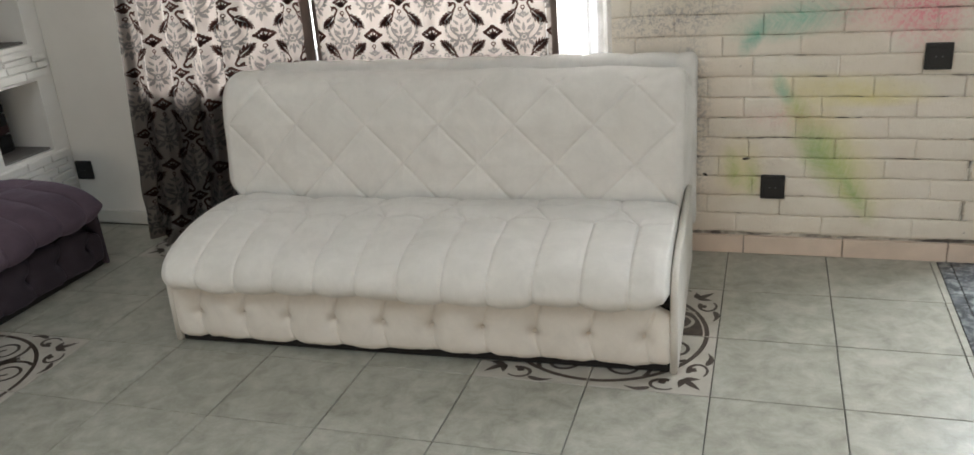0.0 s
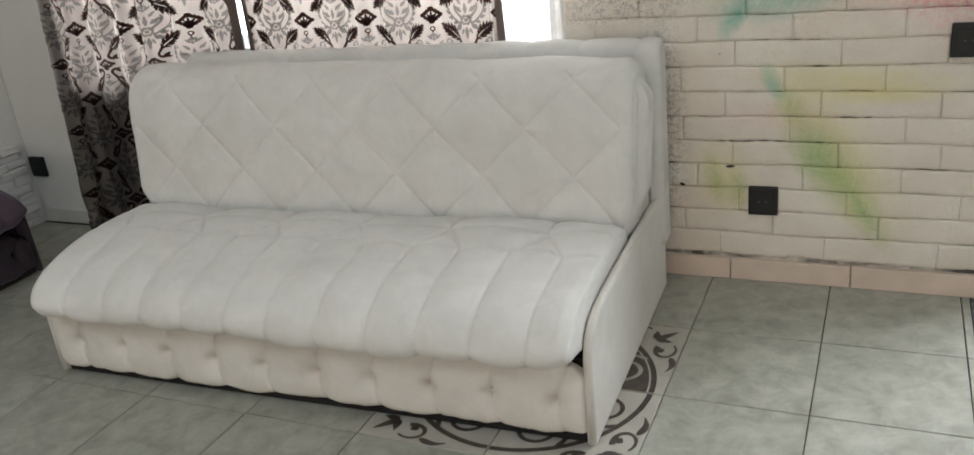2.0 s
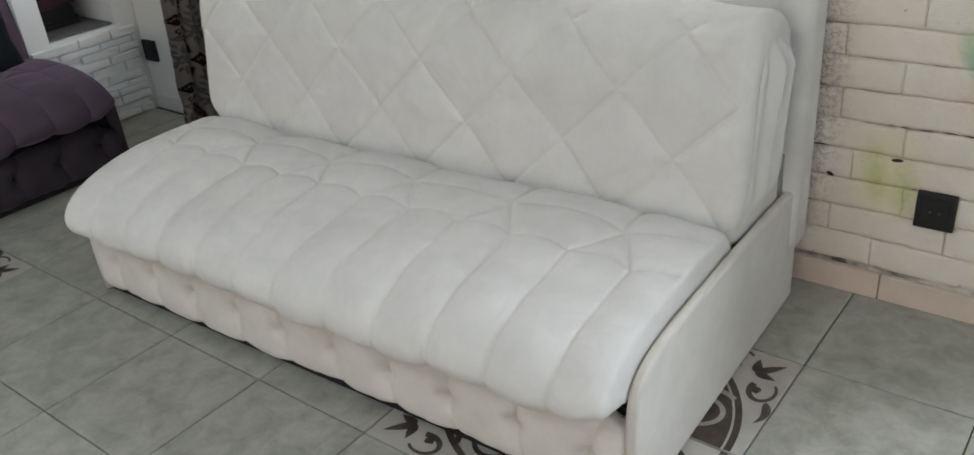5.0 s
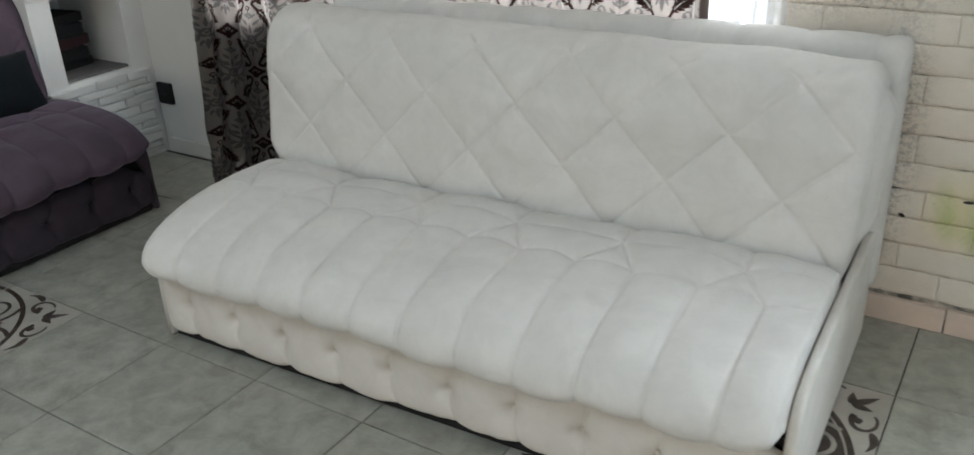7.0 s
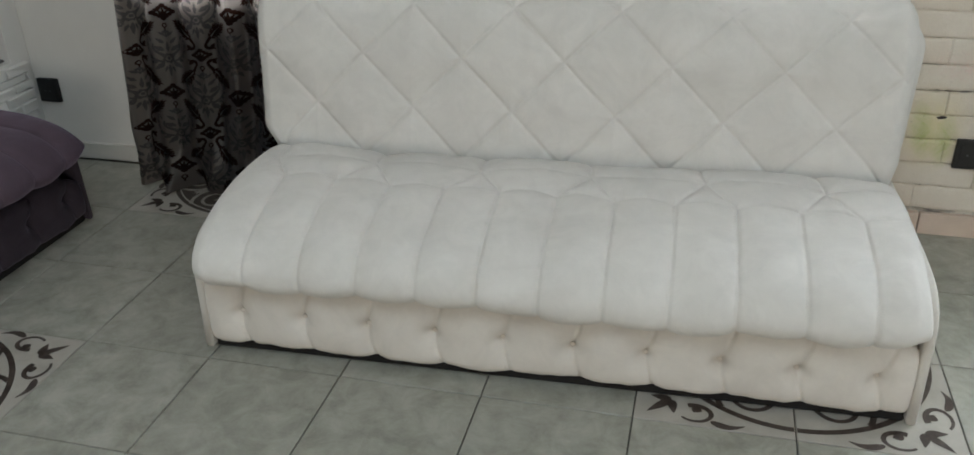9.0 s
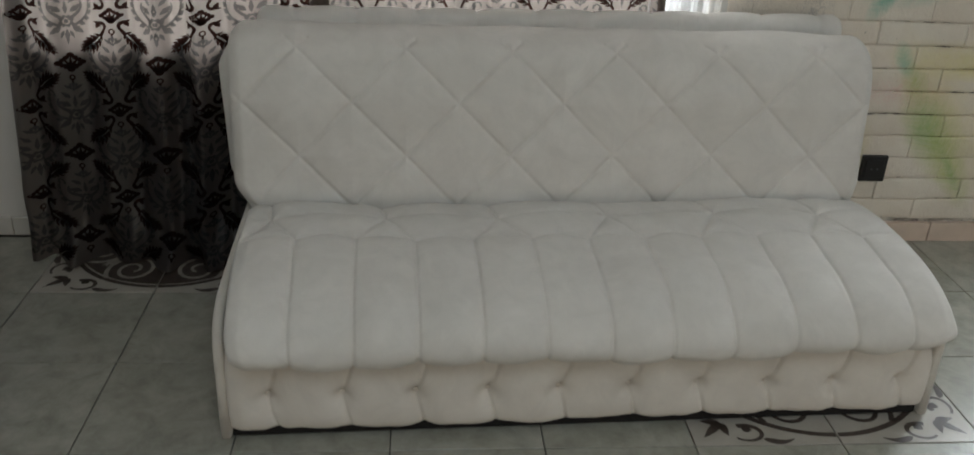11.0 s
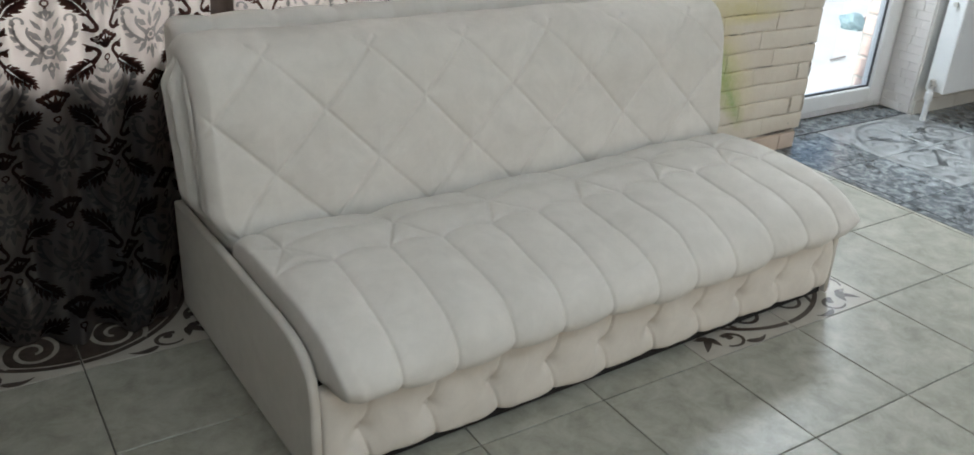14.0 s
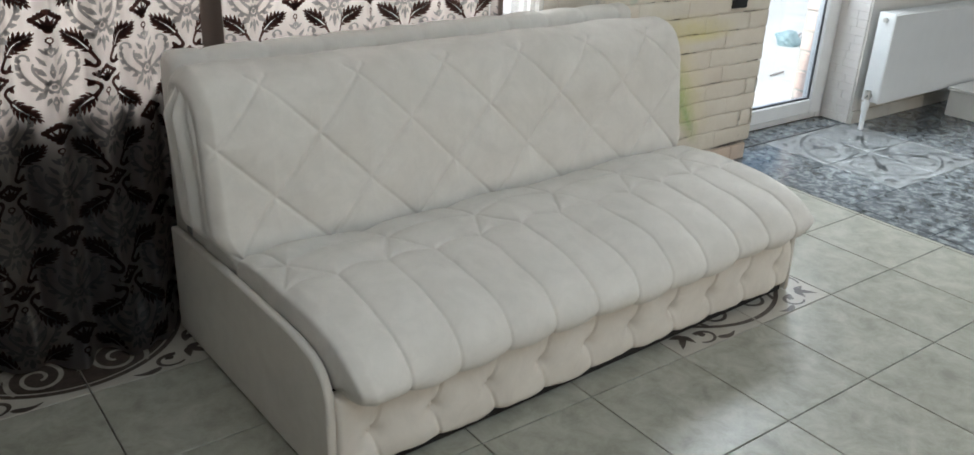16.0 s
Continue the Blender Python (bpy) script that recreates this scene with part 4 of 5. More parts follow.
def build_curtain(label, place, width, z_bottom, z_top, x_mid, px, pz, shift, hems):
    """A pleated satin panel with woven leaves. width: of the fabric as hung, in metres; px, pz: half pitches of the lattice."""
    c = empty("curtain")
    tagged(c, label, "curtain", group="damask curtains at the window")
    nu, nv = 260, 150
    zs = z_bottom + (z_top - z_bottom) * np.linspace(0, 1, nv) ** 1.25
    verts = [place(w, z) for w in np.linspace(0, 1, nu) for z in zs]
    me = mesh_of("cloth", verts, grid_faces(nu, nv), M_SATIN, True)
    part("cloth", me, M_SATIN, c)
    dark, grey = Weave(), Weave()
    cols, rows = int(width / px) + 2, int((z_top - z_bottom) / pz) + 2
    for i in range(-1, cols):
        for j in range(-1, rows):
            if (i + j) % 2:
                continue
            x, z = shift[0] + i * px, z_bottom + shift[1] + j * pz
            # node figure: a scalloped lozenge that holds a palmette, a ringed drop below it
            big = 1.0 if i % 2 == 0 else 0.78
            dark.blob(x, z, 0.042 * big, 0.031 * big, 16, 0.14, 0.46, 0.0, 64, 0.92)
            for a in (0, 36, -36, 74, -74):
                dark.petal(x, z - 0.013 * big, radians(90 + a), (0.029 - 0.00008 * abs(a)) * big, 0.0092 * big, 6)
            dark.blob(x, z - 0.014, 0.010, 0.006, 2, 0.0, 0.0, 0, 14)
            dark.blob(x, z - 0.041, 0.0085, 0.0085, 8, 0.18, 0.48, 0, 24)
            dark.petal(x, z - 0.047, -1.57, 0.011, 0.006, 4)
            # four plumes round every other column's node, their tails hooked at the side nodes
            if i % 2 == 0:
                for sg in (-1, 1):
                    for up in (-1, 1):
                        dark.leaf(x + sg * px * 0.22, z + up * pz * 0.20, x + sg * px * 0.84, z + up * pz * 0.72, sg * up, 0.037)
            # grey urn in the cell above the node: lobed wings, a mask of petals, a palmette crown and a drop
            gx, gz = x, z + pz + 0.002
            for sg in (-1, 1):
                arc = [(gx + sg * (0.012 + 0.047 * math.sin(1.75 * t)), gz - 0.032 + 0.070 * t ** 1.35) for t in np.linspace(0, 1, 12)]
                grey.ribbon(arc, np.linspace(0.007, 0.004, 12))
                for k in (2, 4, 6, 8, 10):
                    out = radians(-38 + 12 * k)
                    grey.petal(*arc[k], out if sg > 0 else math.pi - out, 0.021 - 0.0008 * abs(k - 5), 0.014, 6)
                hook = [(gx + sg * (0.050 + 0.009 * math.cos(a)), gz + 0.040 + 0.009 * math.sin(a)) for a in np.linspace(-0.6, 3.6, 12)]
                grey.ribbon(hook, np.linspace(0.003, 0.006, 12))
                inner = [(gx + sg * (0.006 + 0.030 * math.sin(2.0 * t)), gz - 0.016 + 0.046 * t) for t in np.linspace(0, 1, 10)]
                grey.ribbon(inner, np.linspace(0.009, 0.004, 10))
                grey.petal(gx + sg * 0.010, gz + 0.004, 1.57 - sg * 0.95, 0.034, 0.015, 7)
                grey.petal(gx + sg * 0.009, gz + 0.026, 1.57 - sg * 0.75, 0.028, 0.011, 7)
                grey.petal(gx + sg * 0.013, gz - 0.034, -1.57 + sg * 0.95, 0.030, 0.017, 7)
                grey.petal(gx + sg * 0.007, gz - 0.044, -1.57 + sg * 0.40, 0.022, 0.009, 6)
                grey.petal(gx + sg * 0.006, gz + 0.052, 1.57 - sg * 0.9, 0.019, 0.009, 6)
            grey.blob(gx, gz - 0.020, 0.019, 0.017, 8, 0.22, 0.50, 0.5, 48)
            grey.blob(gx, gz - 0.020, 0.006, 0.006, 4, 0.2, 0.0, 0, 16)
            grey.petal(gx, gz - 0.002, 1.57, 0.036, 0.012, 7)
            grey.blob(gx, gz + 0.058, 0.012, 0.013, 6, 0.28, 0.42, 0, 30)
            grey.petal(gx, gz + 0.052, 1.57, 0.022, 0.008, 6)
            grey.petal(gx, gz - 0.040, -1.57, 0.040, 0.013, 8)
    for name, weave, mat in (("leaf_weave", dark, M_LEAF), ("figure_weave", grey, M_GREYWEAVE)):
        keep, faces = {}, []
        for f in weave.f:
            if all(0.004 < weave.v[k][0] / width < 0.996 and z_bottom + 0.012 < weave.v[k][1] < z_top for k in f):
                faces.append([keep.setdefault(k, len(keep)) for k in f])
        vs = [place(weave.v[k][0] / width, weave.v[k][1], 0.0022) for k in keep]
        tagged(part(name, mesh_of(name, vs, faces, mat, True), mat, c), kind="stuff")
    for w0, w1 in hems:
        vs = [place(w, z, 0.004) for w in np.linspace(w0, w1, 5) for z in zs]
        part("hem", mesh_of("hem", vs, grid_faces(5, nv), M_HEM, True), M_HEM, c)
    return c


def left_forward(x, z):
    y = 3.075 + 0.095 * float(smoothstep(-1.90, -1.74, x))
    return y - 0.050 * float(smoothstep(0.42, 0.02, z)) * float(smoothstep(-1.74, -1.84, x)) * float(smoothstep(-2.26, -1.92, x))


def build_tulle():
    """A sheer white panel hanging at the window's end, lapping over the pier."""
    t = empty("sheer_curtain")
    tagged(t, "sheer white tulle curtain glowing in the window light", "curtain", group="damask curtains at the window")
    nu, nv = 70, 60
    verts = []
    for i in range(nu):
        u = i / (nu - 1)
        for j in range(nv):
            z = 0.03 + 2.27 * j / (nv - 1)
            verts.append((-0.72 + 0.25 * u, 3.222 + 0.008 * math.sin(40 * u + 1.2 * math.sin(2 * z)) + 0.003 * math.sin(95 * u + z), z))
    part("cloth", mesh_of("cloth", verts, grid_faces(nu, nv), M_TULLE, True), M_TULLE, t)


build_tulle()
left_cloth = cloth_maker(lambda z: -2.365 - 0.075 * max(0, 1 - z), lambda z: -1.578, 7, 0.020, 3, left_forward)
build_curtain("champagne satin curtain with dark damask leaves, puddling on the floor", left_cloth, 0.80, 0.012, 2.30, -2.0, 0.112, 0.1255, (0.149, 0.082), [(0.935, 1.0)])
right_cloth = cloth_maker(lambda z: -1.600, lambda z: -0.655, 8, 0.012, 8, lambda x, z: 3.212)
build_curtain("champagne satin curtain with dark damask leaves behind the sofa", right_cloth, 0.945, 0.02, 2.30, -1.1, 0.1165, 0.1255, (0.007, 0.049), [(0.0, 0.012), (0.978, 1.0)])


def build_rail():
    r = empty("curtain_rail")
    tagged(r, "white curtain rail above the window", "curtain rail")
    part("rail", box_bm((-2.6, 3.10, 2.325), (-0.40, 3.13, 2.355), 0.004), M_PVC, r)
    for x in (-2.5, -1.5, -0.5):
        part("bracket", box_bm((x - 0.015, 3.13, 2.33), (x + 0.015, WALL_Y + 0.02, 2.35), 0.002), M_PVC, r)


build_rail()


# ---------------------------------------------------------------- niche column on the left
def build_column():
    col = empty("niche_column")
    tagged(col, "white stone-clad column with open niches holding dark books", "column", kind="structure")
    y0, y1 = 2.805, WALL_Y + 0.018
    ny0, ny1 = 2.893, 3.172
    holes = [(0.372, 0.676), (0.832, 1.14), (1.30, 1.60)]
    boxes = [box_bm((LEFT_X, y0, 0), (COLUMN_X, ny0, TOP)), box_bm((LEFT_X, ny1, 0), (COLUMN_X, y1, TOP)),
             box_bm((LEFT_X, ny0, 0), (LEFT_X + 0.10, ny1, TOP))]
    z = 0.0
    for a, b in holes:
        boxes.append(box_bm((LEFT_X + 0.10, ny0, z), (COLUMN_X, ny1, a)))
        z = b
    boxes.append(box_bm((LEFT_X + 0.10, ny0, z), (COLUMN_X, ny1, TOP)))
    part("core", join_bm(*boxes), M_CLADDING, col)
    for a, b in holes[:2]:
        part("shelf", box_bm((LEFT_X + 0.11, ny0 + 0.003, a + 0.002), (COLUMN_X - 0.02, ny1 - 0.003, a + 0.010)), M_SHELF, col, "dark grey shelf board")
    # split-face cladding stones below and between the niches
    rng = random.Random(11)
    for lo, hi in ((0.0, 0.366), (0.684, 0.826)):
        z = lo + 0.004
        while z < hi - 0.02:
            h = min(rng.choice((0.026, 0.032, 0.038)), hi - z)
            y = y0 + 0.002
            while y < WALL_Y - 0.005:
                l = min(rng.uniform(0.09, 0.22), WALL_Y - 0.002 - y)
                if l < 0.05:
                    l = WALL_Y - 0.002 - y
                d = rng.uniform(0.007, 0.015)
                bm = box_bm((COLUMN_X - 0.004, y, z), (COLUMN_X + d, y + l - 0.004, z + h - 0.003), 0.004, 1)
                for v in bm.verts:
                    if v.co.x > COLUMN_X:
                        v.co.x += rng.uniform(-0.005, 0.005)
                part("stone", bm, M_CLADDING, col)
                y += l
            z += h
    # books lying in the niche
    for k, (z0, h, l, turn, mat) in enumerate(((0.384, 0.030, 0.21, 6, M_BOOK2), (0.415, 0.045, 0.20, -8, M_BOOK2), (0.461, 0.040, 0.22, 12, M_BOOK), (0.502, 0.050, 0.19, -4, M_BOOK2), (0.553, 0.035, 0.20, 9, M_BOOK2), (0.845, 0.05, 0.2, 5, M_BOOK2))):
        b = empty("book", pose(-3.155, 3.005, z0, 0, 0, turn))
        tagged(b, "dark hardback book lying flat in a stack" if mat is M_BOOK2 else "dark red hardback book lying flat in a stack", "book", group="books in the niche")
        part("cover", join_bm(box_bm((-0.075, -l / 2, 0), (0.075, l / 2, 0.003)), box_bm((-0.075, -l / 2, h - 0.003), (0.075, l / 2, h)),
                              box_bm((0.071, -l / 2, 0.003), (0.075, l / 2, h - 0.003))), mat, b)
        part("pages", box_bm((-0.070, -l / 2 + 0.004, 0.0035), (0.0705, l / 2 - 0.004, h - 0.0035)), M_PAGES, b)


build_column()


# ---------------------------------------------------------------- sockets, radiator, box
def build_socket(name, label, m, slots=True):
    s = empty(name, m)
    tagged(s, label, "socket", group="black wall sockets")
    part("plate", box_bm((-0.0405, -0.011, -0.0425), (0.0405, 0.004, 0.0425), 0.004, 2), M_BLACK, s)
    part("insert", box_bm((-0.029, -0.0135, -0.029), (0.029, -0.0115, 0.029), 0.0008, 1), M_BLACK, s)
    for sg in (-1, 1):
        part("pin_hole", cyl_bm((sg * 0.0095, -0.0146, 0), (sg * 0.0095, -0.0136, 0), 0.0025, 10), M_GASKET, s)


build_socket("wall_socket", "square black wall socket on the painted brick", pose(0.080, WALL_Y - 0.006, 0.256))
build_socket("wall_socket", "square black wall socket on the painted brick", pose(0.562, WALL_Y - 0.006, 0.704))
build_socket("wall_socket", "square black wall socket on the white plaster", pose(-2.876, WALL_Y + 0.016, 0.250))


def build_radiator():
    r = empty("radiator", pose(1.645, WALL_Y - 0.075, 0.0))
    tagged(r, "white enamelled panel radiator hung on the wall", "radiator")
    L, z0, z1 = 0.94, 0.132, 0.566
    part("front_panel", box_bm((0, 0, z0), (L, 0.012, z1 - 0.006), 0.005, 3), M_RADIATOR, r)
    part("rear_panel", box_bm((0.01, 0.078, z0), (L - 0.01, 0.09, z1 - 0.006), 0.004, 2), M_RADIATOR, r)
    for x in (0.0, L - 0.004):
        part("end_cover", box_bm((x - 0.002, 0.006, z0 + 0.004), (x + 0.006, 0.086, z1 - 0.002), 0.002), M_RADIATOR, r)
    for k in range(12):
        part("fin", box_bm((0.05 + k * 0.075, 0.013, z0 + 0.02), (0.056 + k * 0.075, 0.077, z1 - 0.03)), M_RADIATOR, r)
    grille = [box_bm((0.004, 0.010 + k * 0.0125, z1 - 0.006), (L - 0.004, 0.016 + k * 0.0125, z1 - 0.001)) for k in range(6)]
    part("top_grille", join_bm(*grille), M_RADIATOR, r)
    part("vent_plug", cyl_bm((-0.003, 0.045, z1 - 0.035), (-0.014, 0.045, z1 - 0.035), 0.011, 16), M_CHROME, r)
    valve = part("valve", cyl_bm((-0.03, 0.045, z0 + 0.035), (0.0, 0.045, z0 + 0.035), 0.012, 14), M_CHROME, r, "nickel valve")
    part("valve_cap", cyl_bm((-0.025, 0.045, z0 + 0.020), (-0.025, 0.045, z0 + 0.062), 0.014, 14), M_CHROME, valve)
    part("pipe", cyl_bm((-0.025, 0.045, 0.0), (-0.025, 0.045, z0 + 0.022), 0.0125, 16), M_PVC, r, "white plastic pipe into the floor")
    part("pipe_collar", cyl_bm((-0.025, 0.045, z0 - 0.035), (-0.025, 0.045, z0 + 0.005), 0.018, 16), M_PVC, r)
    for x in (0.15, L - 0.15):
        part("bracket", box_bm((x - 0.02, 0.09, z0 + 0.1), (x + 0.02, 0.125, z1 - 0.06)), M_RADIATOR, r)


build_radiator()


def build_box():
    b = empty("white_box", pose(2.46, 3.02, 0))
    tagged(b, "low white laminate box standing on the dark tiles", "box")
    part("body", box_bm((-0.18, -0.12, 0.0), (0.18, 0.12, 0.13), 0.003), M_BOX, b)
    part("lid", box_bm((-0.19, -0.13, 0.132), (0.19, 0.13, 0.150), 0.003), M_BOX, b)


build_box()

# ---------------------------------------------------------------- small trim
reveal_cladding = empty("wall_reveal")
tagged(reveal_cladding, "whitewashed brick side of the door recess", "wall", kind="structure")
stone_rng = random.Random(21)
for k in range(54):
    z = 0.004 + k * 0.0392
    cut = stone_rng.uniform(0.045, 0.125)
    for a, b in ((WALL_Y + 0.058, WALL_Y + 0.05 + cut), (WALL_Y + 0.051 + cut, DOOR_Y - 0.002)):
        deep = stone_rng.uniform(0.0065, 0.0085)
        bm = box_bm((REVEAL_X - deep, a, z), (REVEAL_X + 0.004, b, z + 0.0390), 0.0016, 1)
        for v in bm.verts:
            if v.co.x < REVEAL_X:
                v.co.x += 0.003 * noise.noise(v.co * 40)
        part("stone", bm, M_REVEAL, reveal_cladding)


def skirting(name, x0, x1, y, height, mat, label, thick=0.010):
    s = empty(name)
    tagged(s, label, "baseboard", kind="structure")
    x = x0
    while x < x1 - 0.01:
        l = min(T, x1 - x)
        part("tile", box_bm((x + 0.0015, y - thick, 0.0), (x + l - 0.0015, y + 0.02, height), 0.002, 1), mat, s)
        x += l
    return s


skirting("baseboard", WIN[1] + 0.17, PIER_X - 0.02, WALL_Y, 0.066, M_SKIRT, "peach ceramic skirting tiles below the brick pier")
skirting("baseboard", COLUMN_X + 0.03, -1.9, WALL_Y + 0.02, 0.060, M_SKIRT_WHITE, "pale ceramic skirting tiles below the plaster", 0.012)
skirting("baseboard", REVEAL_X + 0.004, RIGHT_X - 0.02, WALL_Y + 0.05, 0.066, M_SKIRT_WHITE, "pale ceramic skirting tiles behind the radiator")


# ---------------------------------------------------------------- painted bricks of the pier
def build_bricks():
    """Courses of whitewashed bricks whose rounded edges wander and whose joints are half filled with paint."""
    rng = random.Random(4)
    course = 0.0705
    x0, x1 = WIN[1] + 0.002, PIER_X
    rows = int((TOP - 0.03 - 0.078) / course)
    far = []

    def edge(x, r):
        return 0.078 + r * course + 0.0042 * noise.noise(Vector((x * 5.0, r * 3.7, 2.0))) + 0.0014 * noise.noise(Vector((x * 26.0, r * 2.9, 5.0)))

    def joint(x, r):
        return max(0.0, 0.0001 + 0.0042 * noise.noise(Vector((x * 8.0, r * 5.3, 9.0))) + 0.0026 * noise.noise(Vector((x * 48.0, r * 1.7, 1.0))))

    for r in range(rows):
        cuts = [x0]
        x = x0 + (0.10 if r % 2 else 0.235) + rng.uniform(-0.03, 0.03)
        while x < x1 - 0.07:
            cuts.append(x)
            x += rng.choice((0.25, 0.27, 0.28, 0.29))
        cuts.append(x1)
        for a, b in zip(cuts, cuts[1:]):
            dep = 0.003 + rng.choice((0.0, 0.0, 0.0, 0.0007, -0.0006))
            soft_a, soft_b = rng.choice((0.0, 0.0, 0.0, 0.0012)), rng.choice((0.0, 0.0, 0.0, 0.0012))
            last = b == x1
            gap = rng.choice((0.0, 0.0, 0.0, 0.0005))
            a2, b2 = a + gap, b - (0.0 if last else gap)
            ts = [0.0, 0.006 / (b - a), *np.linspace(0.06, 0.94, max(6, int((b - a) / 0.016))).tolist(), 1 - 0.006 / (b - a), 1.0]
            verts, faces = [], []
            for k, t in enumerate(ts):
                x = a2 + (b2 - a2) * t
                z0, z1 = edge(x, r) + joint(x, r), edge(x, r + 1) - joint(x, r + 1)
                pull = soft_a if k == 0 else soft_b if k == len(ts) - 1 else 0.0
                bulge = lambda z: 0.0024 * noise.noise(Vector((x * 11, z * 14, 7.0))) + 0.0012 * noise.noise(Vector((x * 37, z * 41, 3.0)))
                yf = WALL_Y - dep + pull
                yb = WALL_Y + 0.24 if last and k == len(ts) - 1 else WALL_Y + 0.012
                zm = (z0 + z1) / 2
                verts += [(x, yb, z0), (x, yf + 0.0045, z0), (x, yf + 0.0010, z0 + 0.0018), (x, yf + bulge(z0), z0 + 0.009), (x, yf - 0.001 + bulge(zm), zm),
                          (x, yf + bulge(z1), z1 - 0.009), (x, yf + 0.0010, z1 - 0.0018), (x, yf + 0.0045, z1), (x, yb, z1)]
            n = 9
            for k in range(len(ts) - 1):
                for j in range(n - 1):
                    faces.append((k * n + j, (k + 1) * n + j, (k + 1) * n + j + 1, k * n + j + 1))
            faces.append(tuple(range(n)))
            faces.append(tuple(reversed([(len(ts) - 1) * n + j for j in range(n)])))
            me = mesh_of("brick", verts, faces, M_BRICK, True)
            for p in me.polygons[-2:]:
                p.use_smooth = False
            if r * course < 1.4:
                part("brick", me, M_BRICK, wall_pier)
            else:
                bm = bmesh.new()
                bm.from_mesh(me)
                far.append(bm)
    tagged(part("brickwork", join_bm(*far), M_BRICK, wall_pier), kind="stuff")


build_bricks()


def build_chips():
    """Two spots where the paint has chipped off the wall."""
    for x, z, a, b, t in ((-0.012, 0.356, 0.013, 0.004, -5), (-0.150, 0.296, 0.009, 0.0045, 25)):
        bm = bmesh.new()
        bmesh.ops.create_icosphere(bm, subdivisions=2, radius=1.0)
        for v in bm.verts:
            k = 1 + 0.35 * noise.noise(v.co * 2.3)
            v.co = Vector((v.co.x * a * k, v.co.y * 0.0012, v.co.z * b * k))
        ob = part("paint_chip", bm, M_CHIP, wall_pier, "dark chip in the paint")
        ob.matrix_basis = pose(x, WALL_Y - 0.007, z, 0, t, 0)


build_chips()


# ---------------------------------------------------------------- floor tiles and their ornament
def flat_strip(verts, faces, left, right, z):
    b = len(verts)
    for l, r in zip(left, right):
        verts += [(*l, z), (*r, z)]
    for i in range(len(left) - 1):
        faces.append((b + 2 * i, b + 2 * i + 1, b + 2 * i + 3, b + 2 * i + 2))


def ornament_quarter(name, material, inner, outer):
    """A quarter of a round scrolled medallion for one tile: its corner leaves and rim (outer), its scrolls (inner). The medallion's centre is at 0."""
    verts, faces = [], []

    def stroke(points, widths):
        pts = np.array(points, float)
        tan = np.gradient(pts, axis=0)
        tan /= np.linalg.norm(tan, axis=1)[:, None] + 1e-9
        nor = np.c_[-tan[:, 1], tan[:, 0]]
        w = np.array(widths, float)[:, None] / 2
        flat_strip(verts, faces, (pts + nor * w).tolist(), (pts - nor * w).tolist(), 0.0)

    def both(points, widths):
        p = np.array(points, float)
        stroke(p, widths)
        stroke(p[:, ::-1], widths)

    u = np.linspace(0, 1, 24)
    if outer:
        t = np.linspace(0.010, math.pi / 2 - 0.010, 40)
        stroke(np.c_[0.302 * np.cos(t), 0.302 * np.sin(t)], [0.014] * 40)
        # a fleur in the corner and a C-scroll with a leaf down each side of it
        for off, ln, w in ((0.0, 0.070, 0.020), (-0.95, 0.046, 0.020), (0.95, 0.046, 0.020)):
            a = math.pi / 4 + off
            stroke(np.c_[0.256 + u * ln * math.cos(a), 0.256 + u * ln * math.sin(a)], w * np.sin(math.pi * u ** 0.65) + 0.001)
        th = np.linspace(0.9, -1.15 * math.pi, 34)
        both(np.c_[0.292 + 0.026 * np.cos(th), 0.205 + 0.034 * np.sin(th)], np.linspace(0.006, 0.014, 34))
        both(np.c_[0.274 + 0.010 * u, 0.212 - 0.022 * u], 0.022 * np.sin(math.pi * u ** 0.8) + 0.001)
        both(np.c_[0.312 + 0.012 * np.sin(3 * u), 0.172 - 0.070 * u], 0.016 * np.sin(math.pi * u ** 0.6) + 0.002)
    if inner:
        # two big spirals and two small ones, leaves along the diagonal and the axes
        th = np.linspace(0.0, 3.6 * math.pi, 80)
        rad = 0.082 * (1 - th / th[-1] * 0.84)
        both(np.c_[0.205 + rad * np.cos(th + 0.9), 0.092 + 0.9 * rad * np.sin(th + 0.9)], np.linspace(0.013, 0.009, 80))
        th = np.linspace(0, 2.6 * math.pi, 50)
        rad = 0.042 * (1 - th / th[-1] * 0.75)
        both(np.c_[0.088 + rad * np.cos(th + 2.5), 0.042 + 0.8 * rad * np.sin(th + 2.5)], np.linspace(0.010, 0.006, 50))
        both(np.c_[0.035 + 0.19 * u, 0.010 + 0.012 * np.sin(6 * u)], 0.013 * np.sin(math.pi * u ** 0.6) + 0.001)
        stroke(np.c_[0.03 + 0.155 * u, 0.03 + 0.155 * u], 0.022 * np.sin(math.pi * u ** 0.7) * (0.65 + 0.35 * np.abs(np.sin(9 * u))) + 0.001)
        both(np.c_[0.115 + 0.075 * u, 0.125 + 0.045 * u + 0.02 * np.sin(math.pi * u)], 0.013 * np.sin(math.pi * u) + 0.001)
    return mesh_of(name, verts, faces, material)


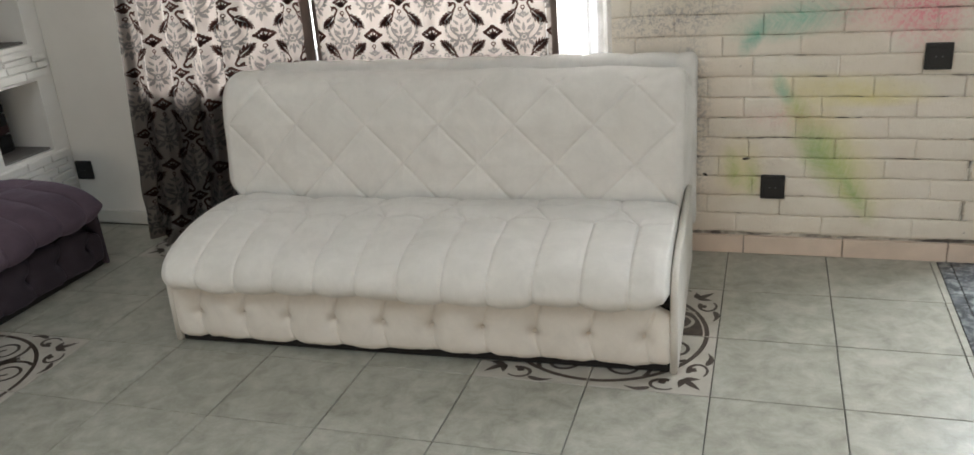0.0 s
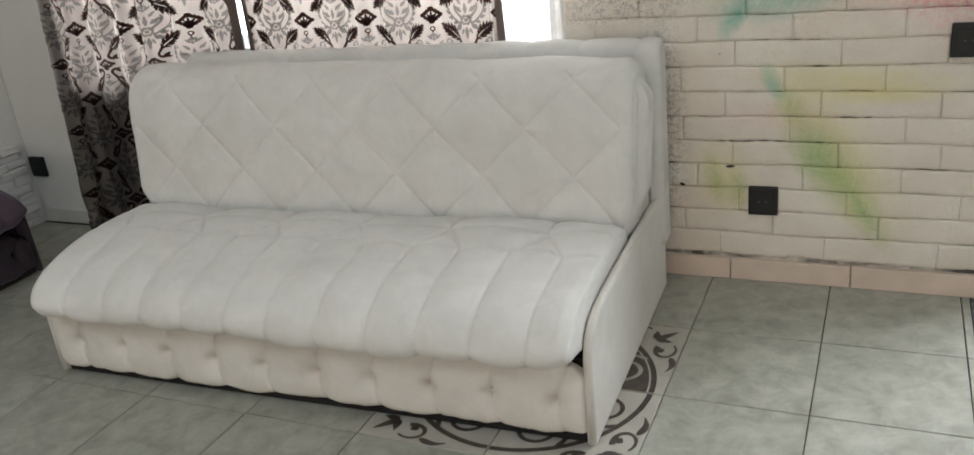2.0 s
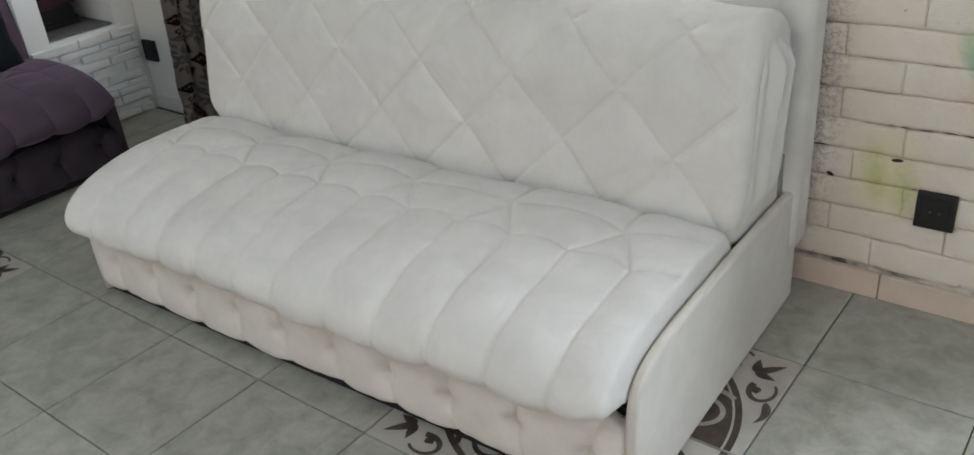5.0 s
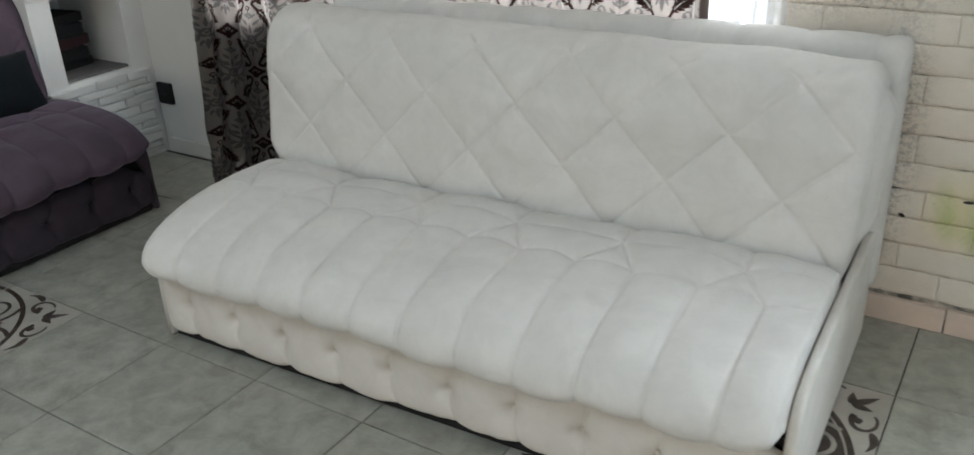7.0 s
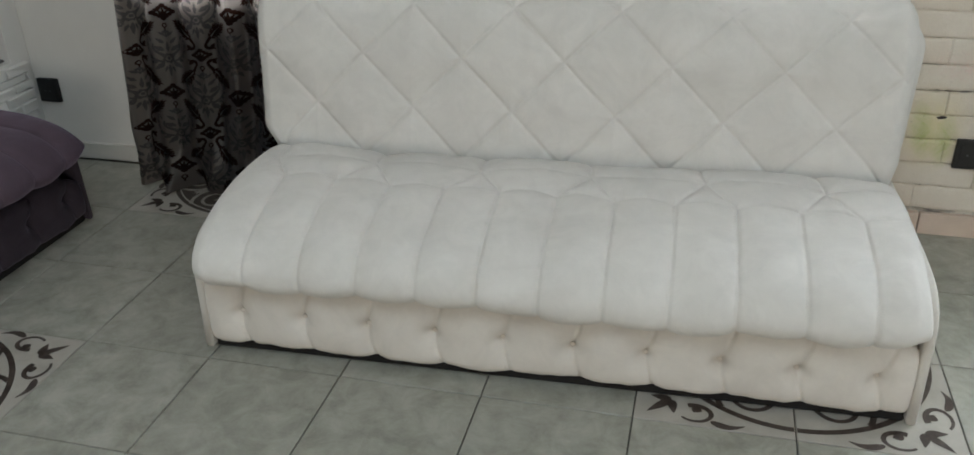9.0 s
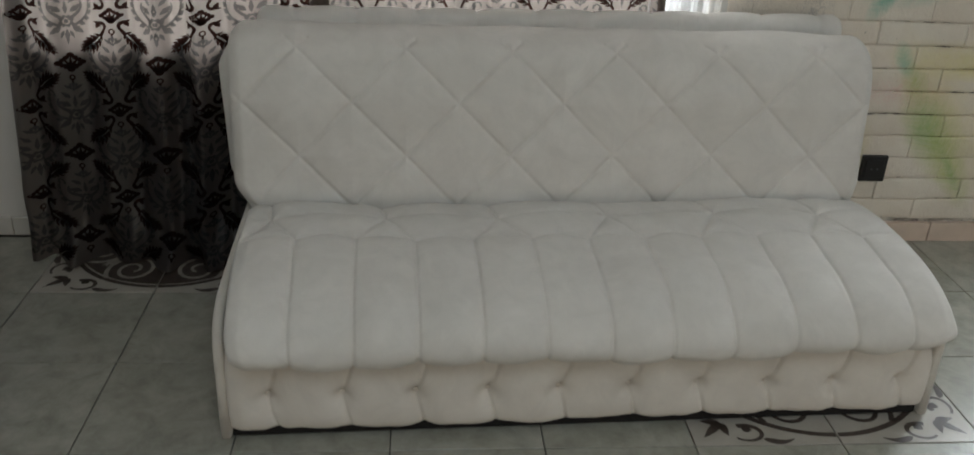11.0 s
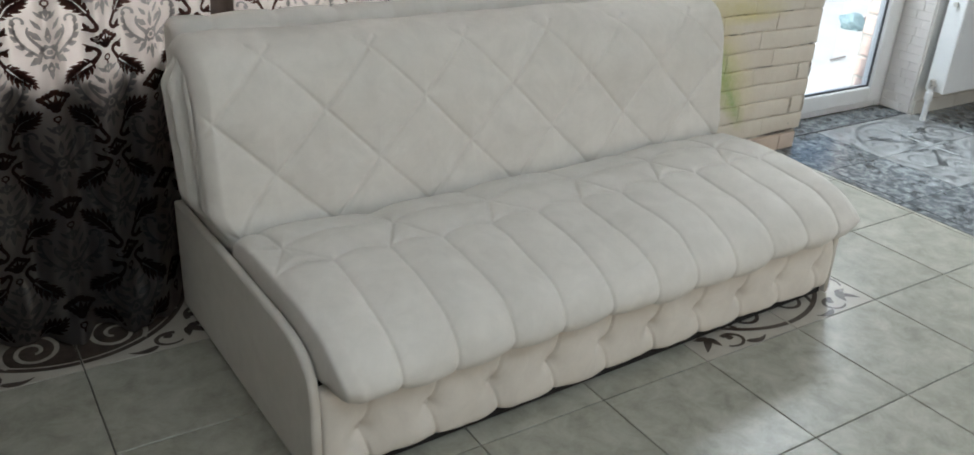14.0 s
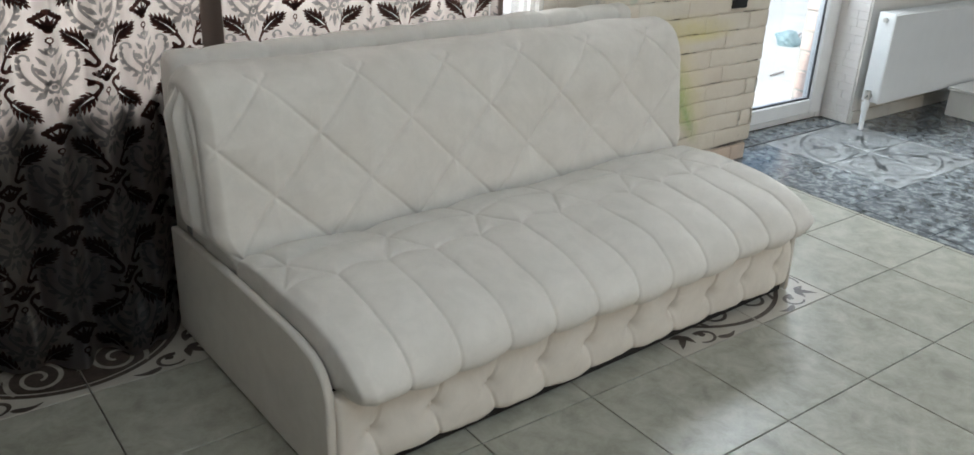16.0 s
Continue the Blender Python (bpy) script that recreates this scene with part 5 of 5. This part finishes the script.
def ornament_field(name, material):
    """The dark quarter disc on which the reversed tiles carry pale scrolls."""
    t = np.linspace(0.007, math.pi / 2 - 0.007, 40)
    verts = [(0.004, 0.004, 0.0)] + [(0.290 * math.cos(a), 0.290 * math.sin(a), 0.0) for a in t]
    return mesh_of(name, verts, [(0, k, k + 1) for k in range(1, 40)], material)


def build_floor():
    w = T - 0.0027
    bm = box_bm((-w / 2, -w / 2, -0.010), (w / 2, w / 2, 0.0), 0.0014, 1)
    base = bpy.data.meshes.new("tile")
    bm.to_mesh(base)
    bm.free()
    made = {}
    for mat in (M_TILE, M_TILE_DECO, M_TILE_DARK, M_TILE_GREYDECO):
        me = base.copy()
        me.materials.append(mat)
        made[mat] = me
    panels = [(X0 - T, Y0 + T), (X0 - 7 * T, Y0 - T), (X0 - 6 * T, Y0 + 3 * T)]
    far = {M_TILE: [], M_TILE_DARK: []}

    def lay(x, y, mat, xa=None, xb=None, ya=None, yb=None):
        cut = xa is not None
        near = -2.9 < x < 2.6 and 0.6 < y < 3.5
        if cut or not near:
            lo = (xa if cut else x - w / 2, ya if cut else y - w / 2)
            hi = (xb if cut else x + w / 2, yb if cut else y + w / 2)
            if near:
                part("tile", box_bm((lo[0], lo[1], -0.010), (hi[0], hi[1], 0.0), 0.0014, 1), mat, floor)
            else:
                far[mat].append((lo, hi))
            return
        ob = new("tile", made[mat])
        ob.parent = floor
        ob.location = (x, y, 0)
        ob.rotation_euler = (0, 0, radians(90 * ((round(x * 7) + round(y * 5)) % 4)))

    for i in range(-11, 3):
        for j in range(-18, 4):
            x, y = X0 + (i + 0.5) * T, Y0 + (j + 0.5) * T
            a, b = x - w / 2, x + w / 2
            c, d = y - w / 2, y + w / 2
            if i == 2:
                b = DARK_X - 0.002
                if b - a < 0.01:
                    continue
                lay(x, y, M_TILE, a, b, c, min(d, WALL_Y))
                continue
            if j == 3 or y > WALL_Y:
                continue
            deco = any(abs(x - px) < T and abs(y - py) < T for px, py in panels)
            lay(x, y, M_TILE_DECO if deco else M_TILE)
    # dark tiles by the door
    DX, DY = 1.0, 2.648
    for i in range(-2, 12):
        for j in range(-18, 3):
            x, y = DX + (i + 0.5) * T, DY + (j + 0.5) * T
            a, b = max(x - w / 2, DARK_X + 0.001), x + w / 2
            c, d = y - w / 2, min(y + w / 2, DOOR_Y - 0.003)
            if b - a < 0.02 or d - c < 0.02:
                continue
            deco = 0 <= i < 2 and 0 <= j < 2
            if b - a < w - 0.001 or d - c < w - 0.001:
                lay(x, y, M_TILE_DARK, a, b, c, d)
            else:
                lay(x, y, M_TILE_GREYDECO if deco else M_TILE_DARK)
    for mat, rects in far.items():
        if rects:
            tagged(part("tiles", join_bm(*[box_bm((a[0], a[1], -0.010), (b[0], b[1], 0.0)) for a, b in rects]), mat, floor), kind="stuff")
    rim = {M_INK: ornament_quarter("scroll_ornament", M_INK, False, True), M_INK_GREY: ornament_quarter("scroll_ornament", M_INK_GREY, False, True)}
    scrolls = {m: ornament_quarter("scroll_ornament", m, True, False) for m in (M_INK, M_INK_GREY, M_INK_PALE)}
    field = ornament_field("scroll_field", M_INK)

    def ornament(name, me, x, y, k, z, label):
        ob = new(name, me)
        ob.parent = floor
        ob.matrix_basis = pose(x, y, z, 0, 0, 90 * k)
        ob["label"] = label

    reversed_tiles = {(0, 0), (2, 0), (2, 1), (2, 2), (2, 3)}
    for n, (px, py) in enumerate(panels):
        for k in range(4):
            ornament("scroll_ornament", rim[M_INK], px, py, k, 0.0007, "brown leaf scroll glazed on a tile")
            if (n, k) in reversed_tiles:
                ornament("scroll_field", field, px, py, k, 0.0007, "dark brown quarter round glazed on a tile")
                ornament("scroll_ornament", scrolls[M_INK_PALE], px, py, k, 0.0013, "pale scrolls glazed on a tile")
            else:
                ornament("scroll_ornament", scrolls[M_INK], px, py, k, 0.0007, "brown scrolls glazed on a tile")
    for k in range(4):
        ornament("scroll_ornament", rim[M_INK_GREY], DX + T, DY + T, k, 0.0007, "grey leaf scroll glazed on a tile")
        ornament("scroll_ornament", scrolls[M_INK_GREY], DX + T, DY + T, k, 0.0007, "grey scrolls glazed on a tile")


build_floor()
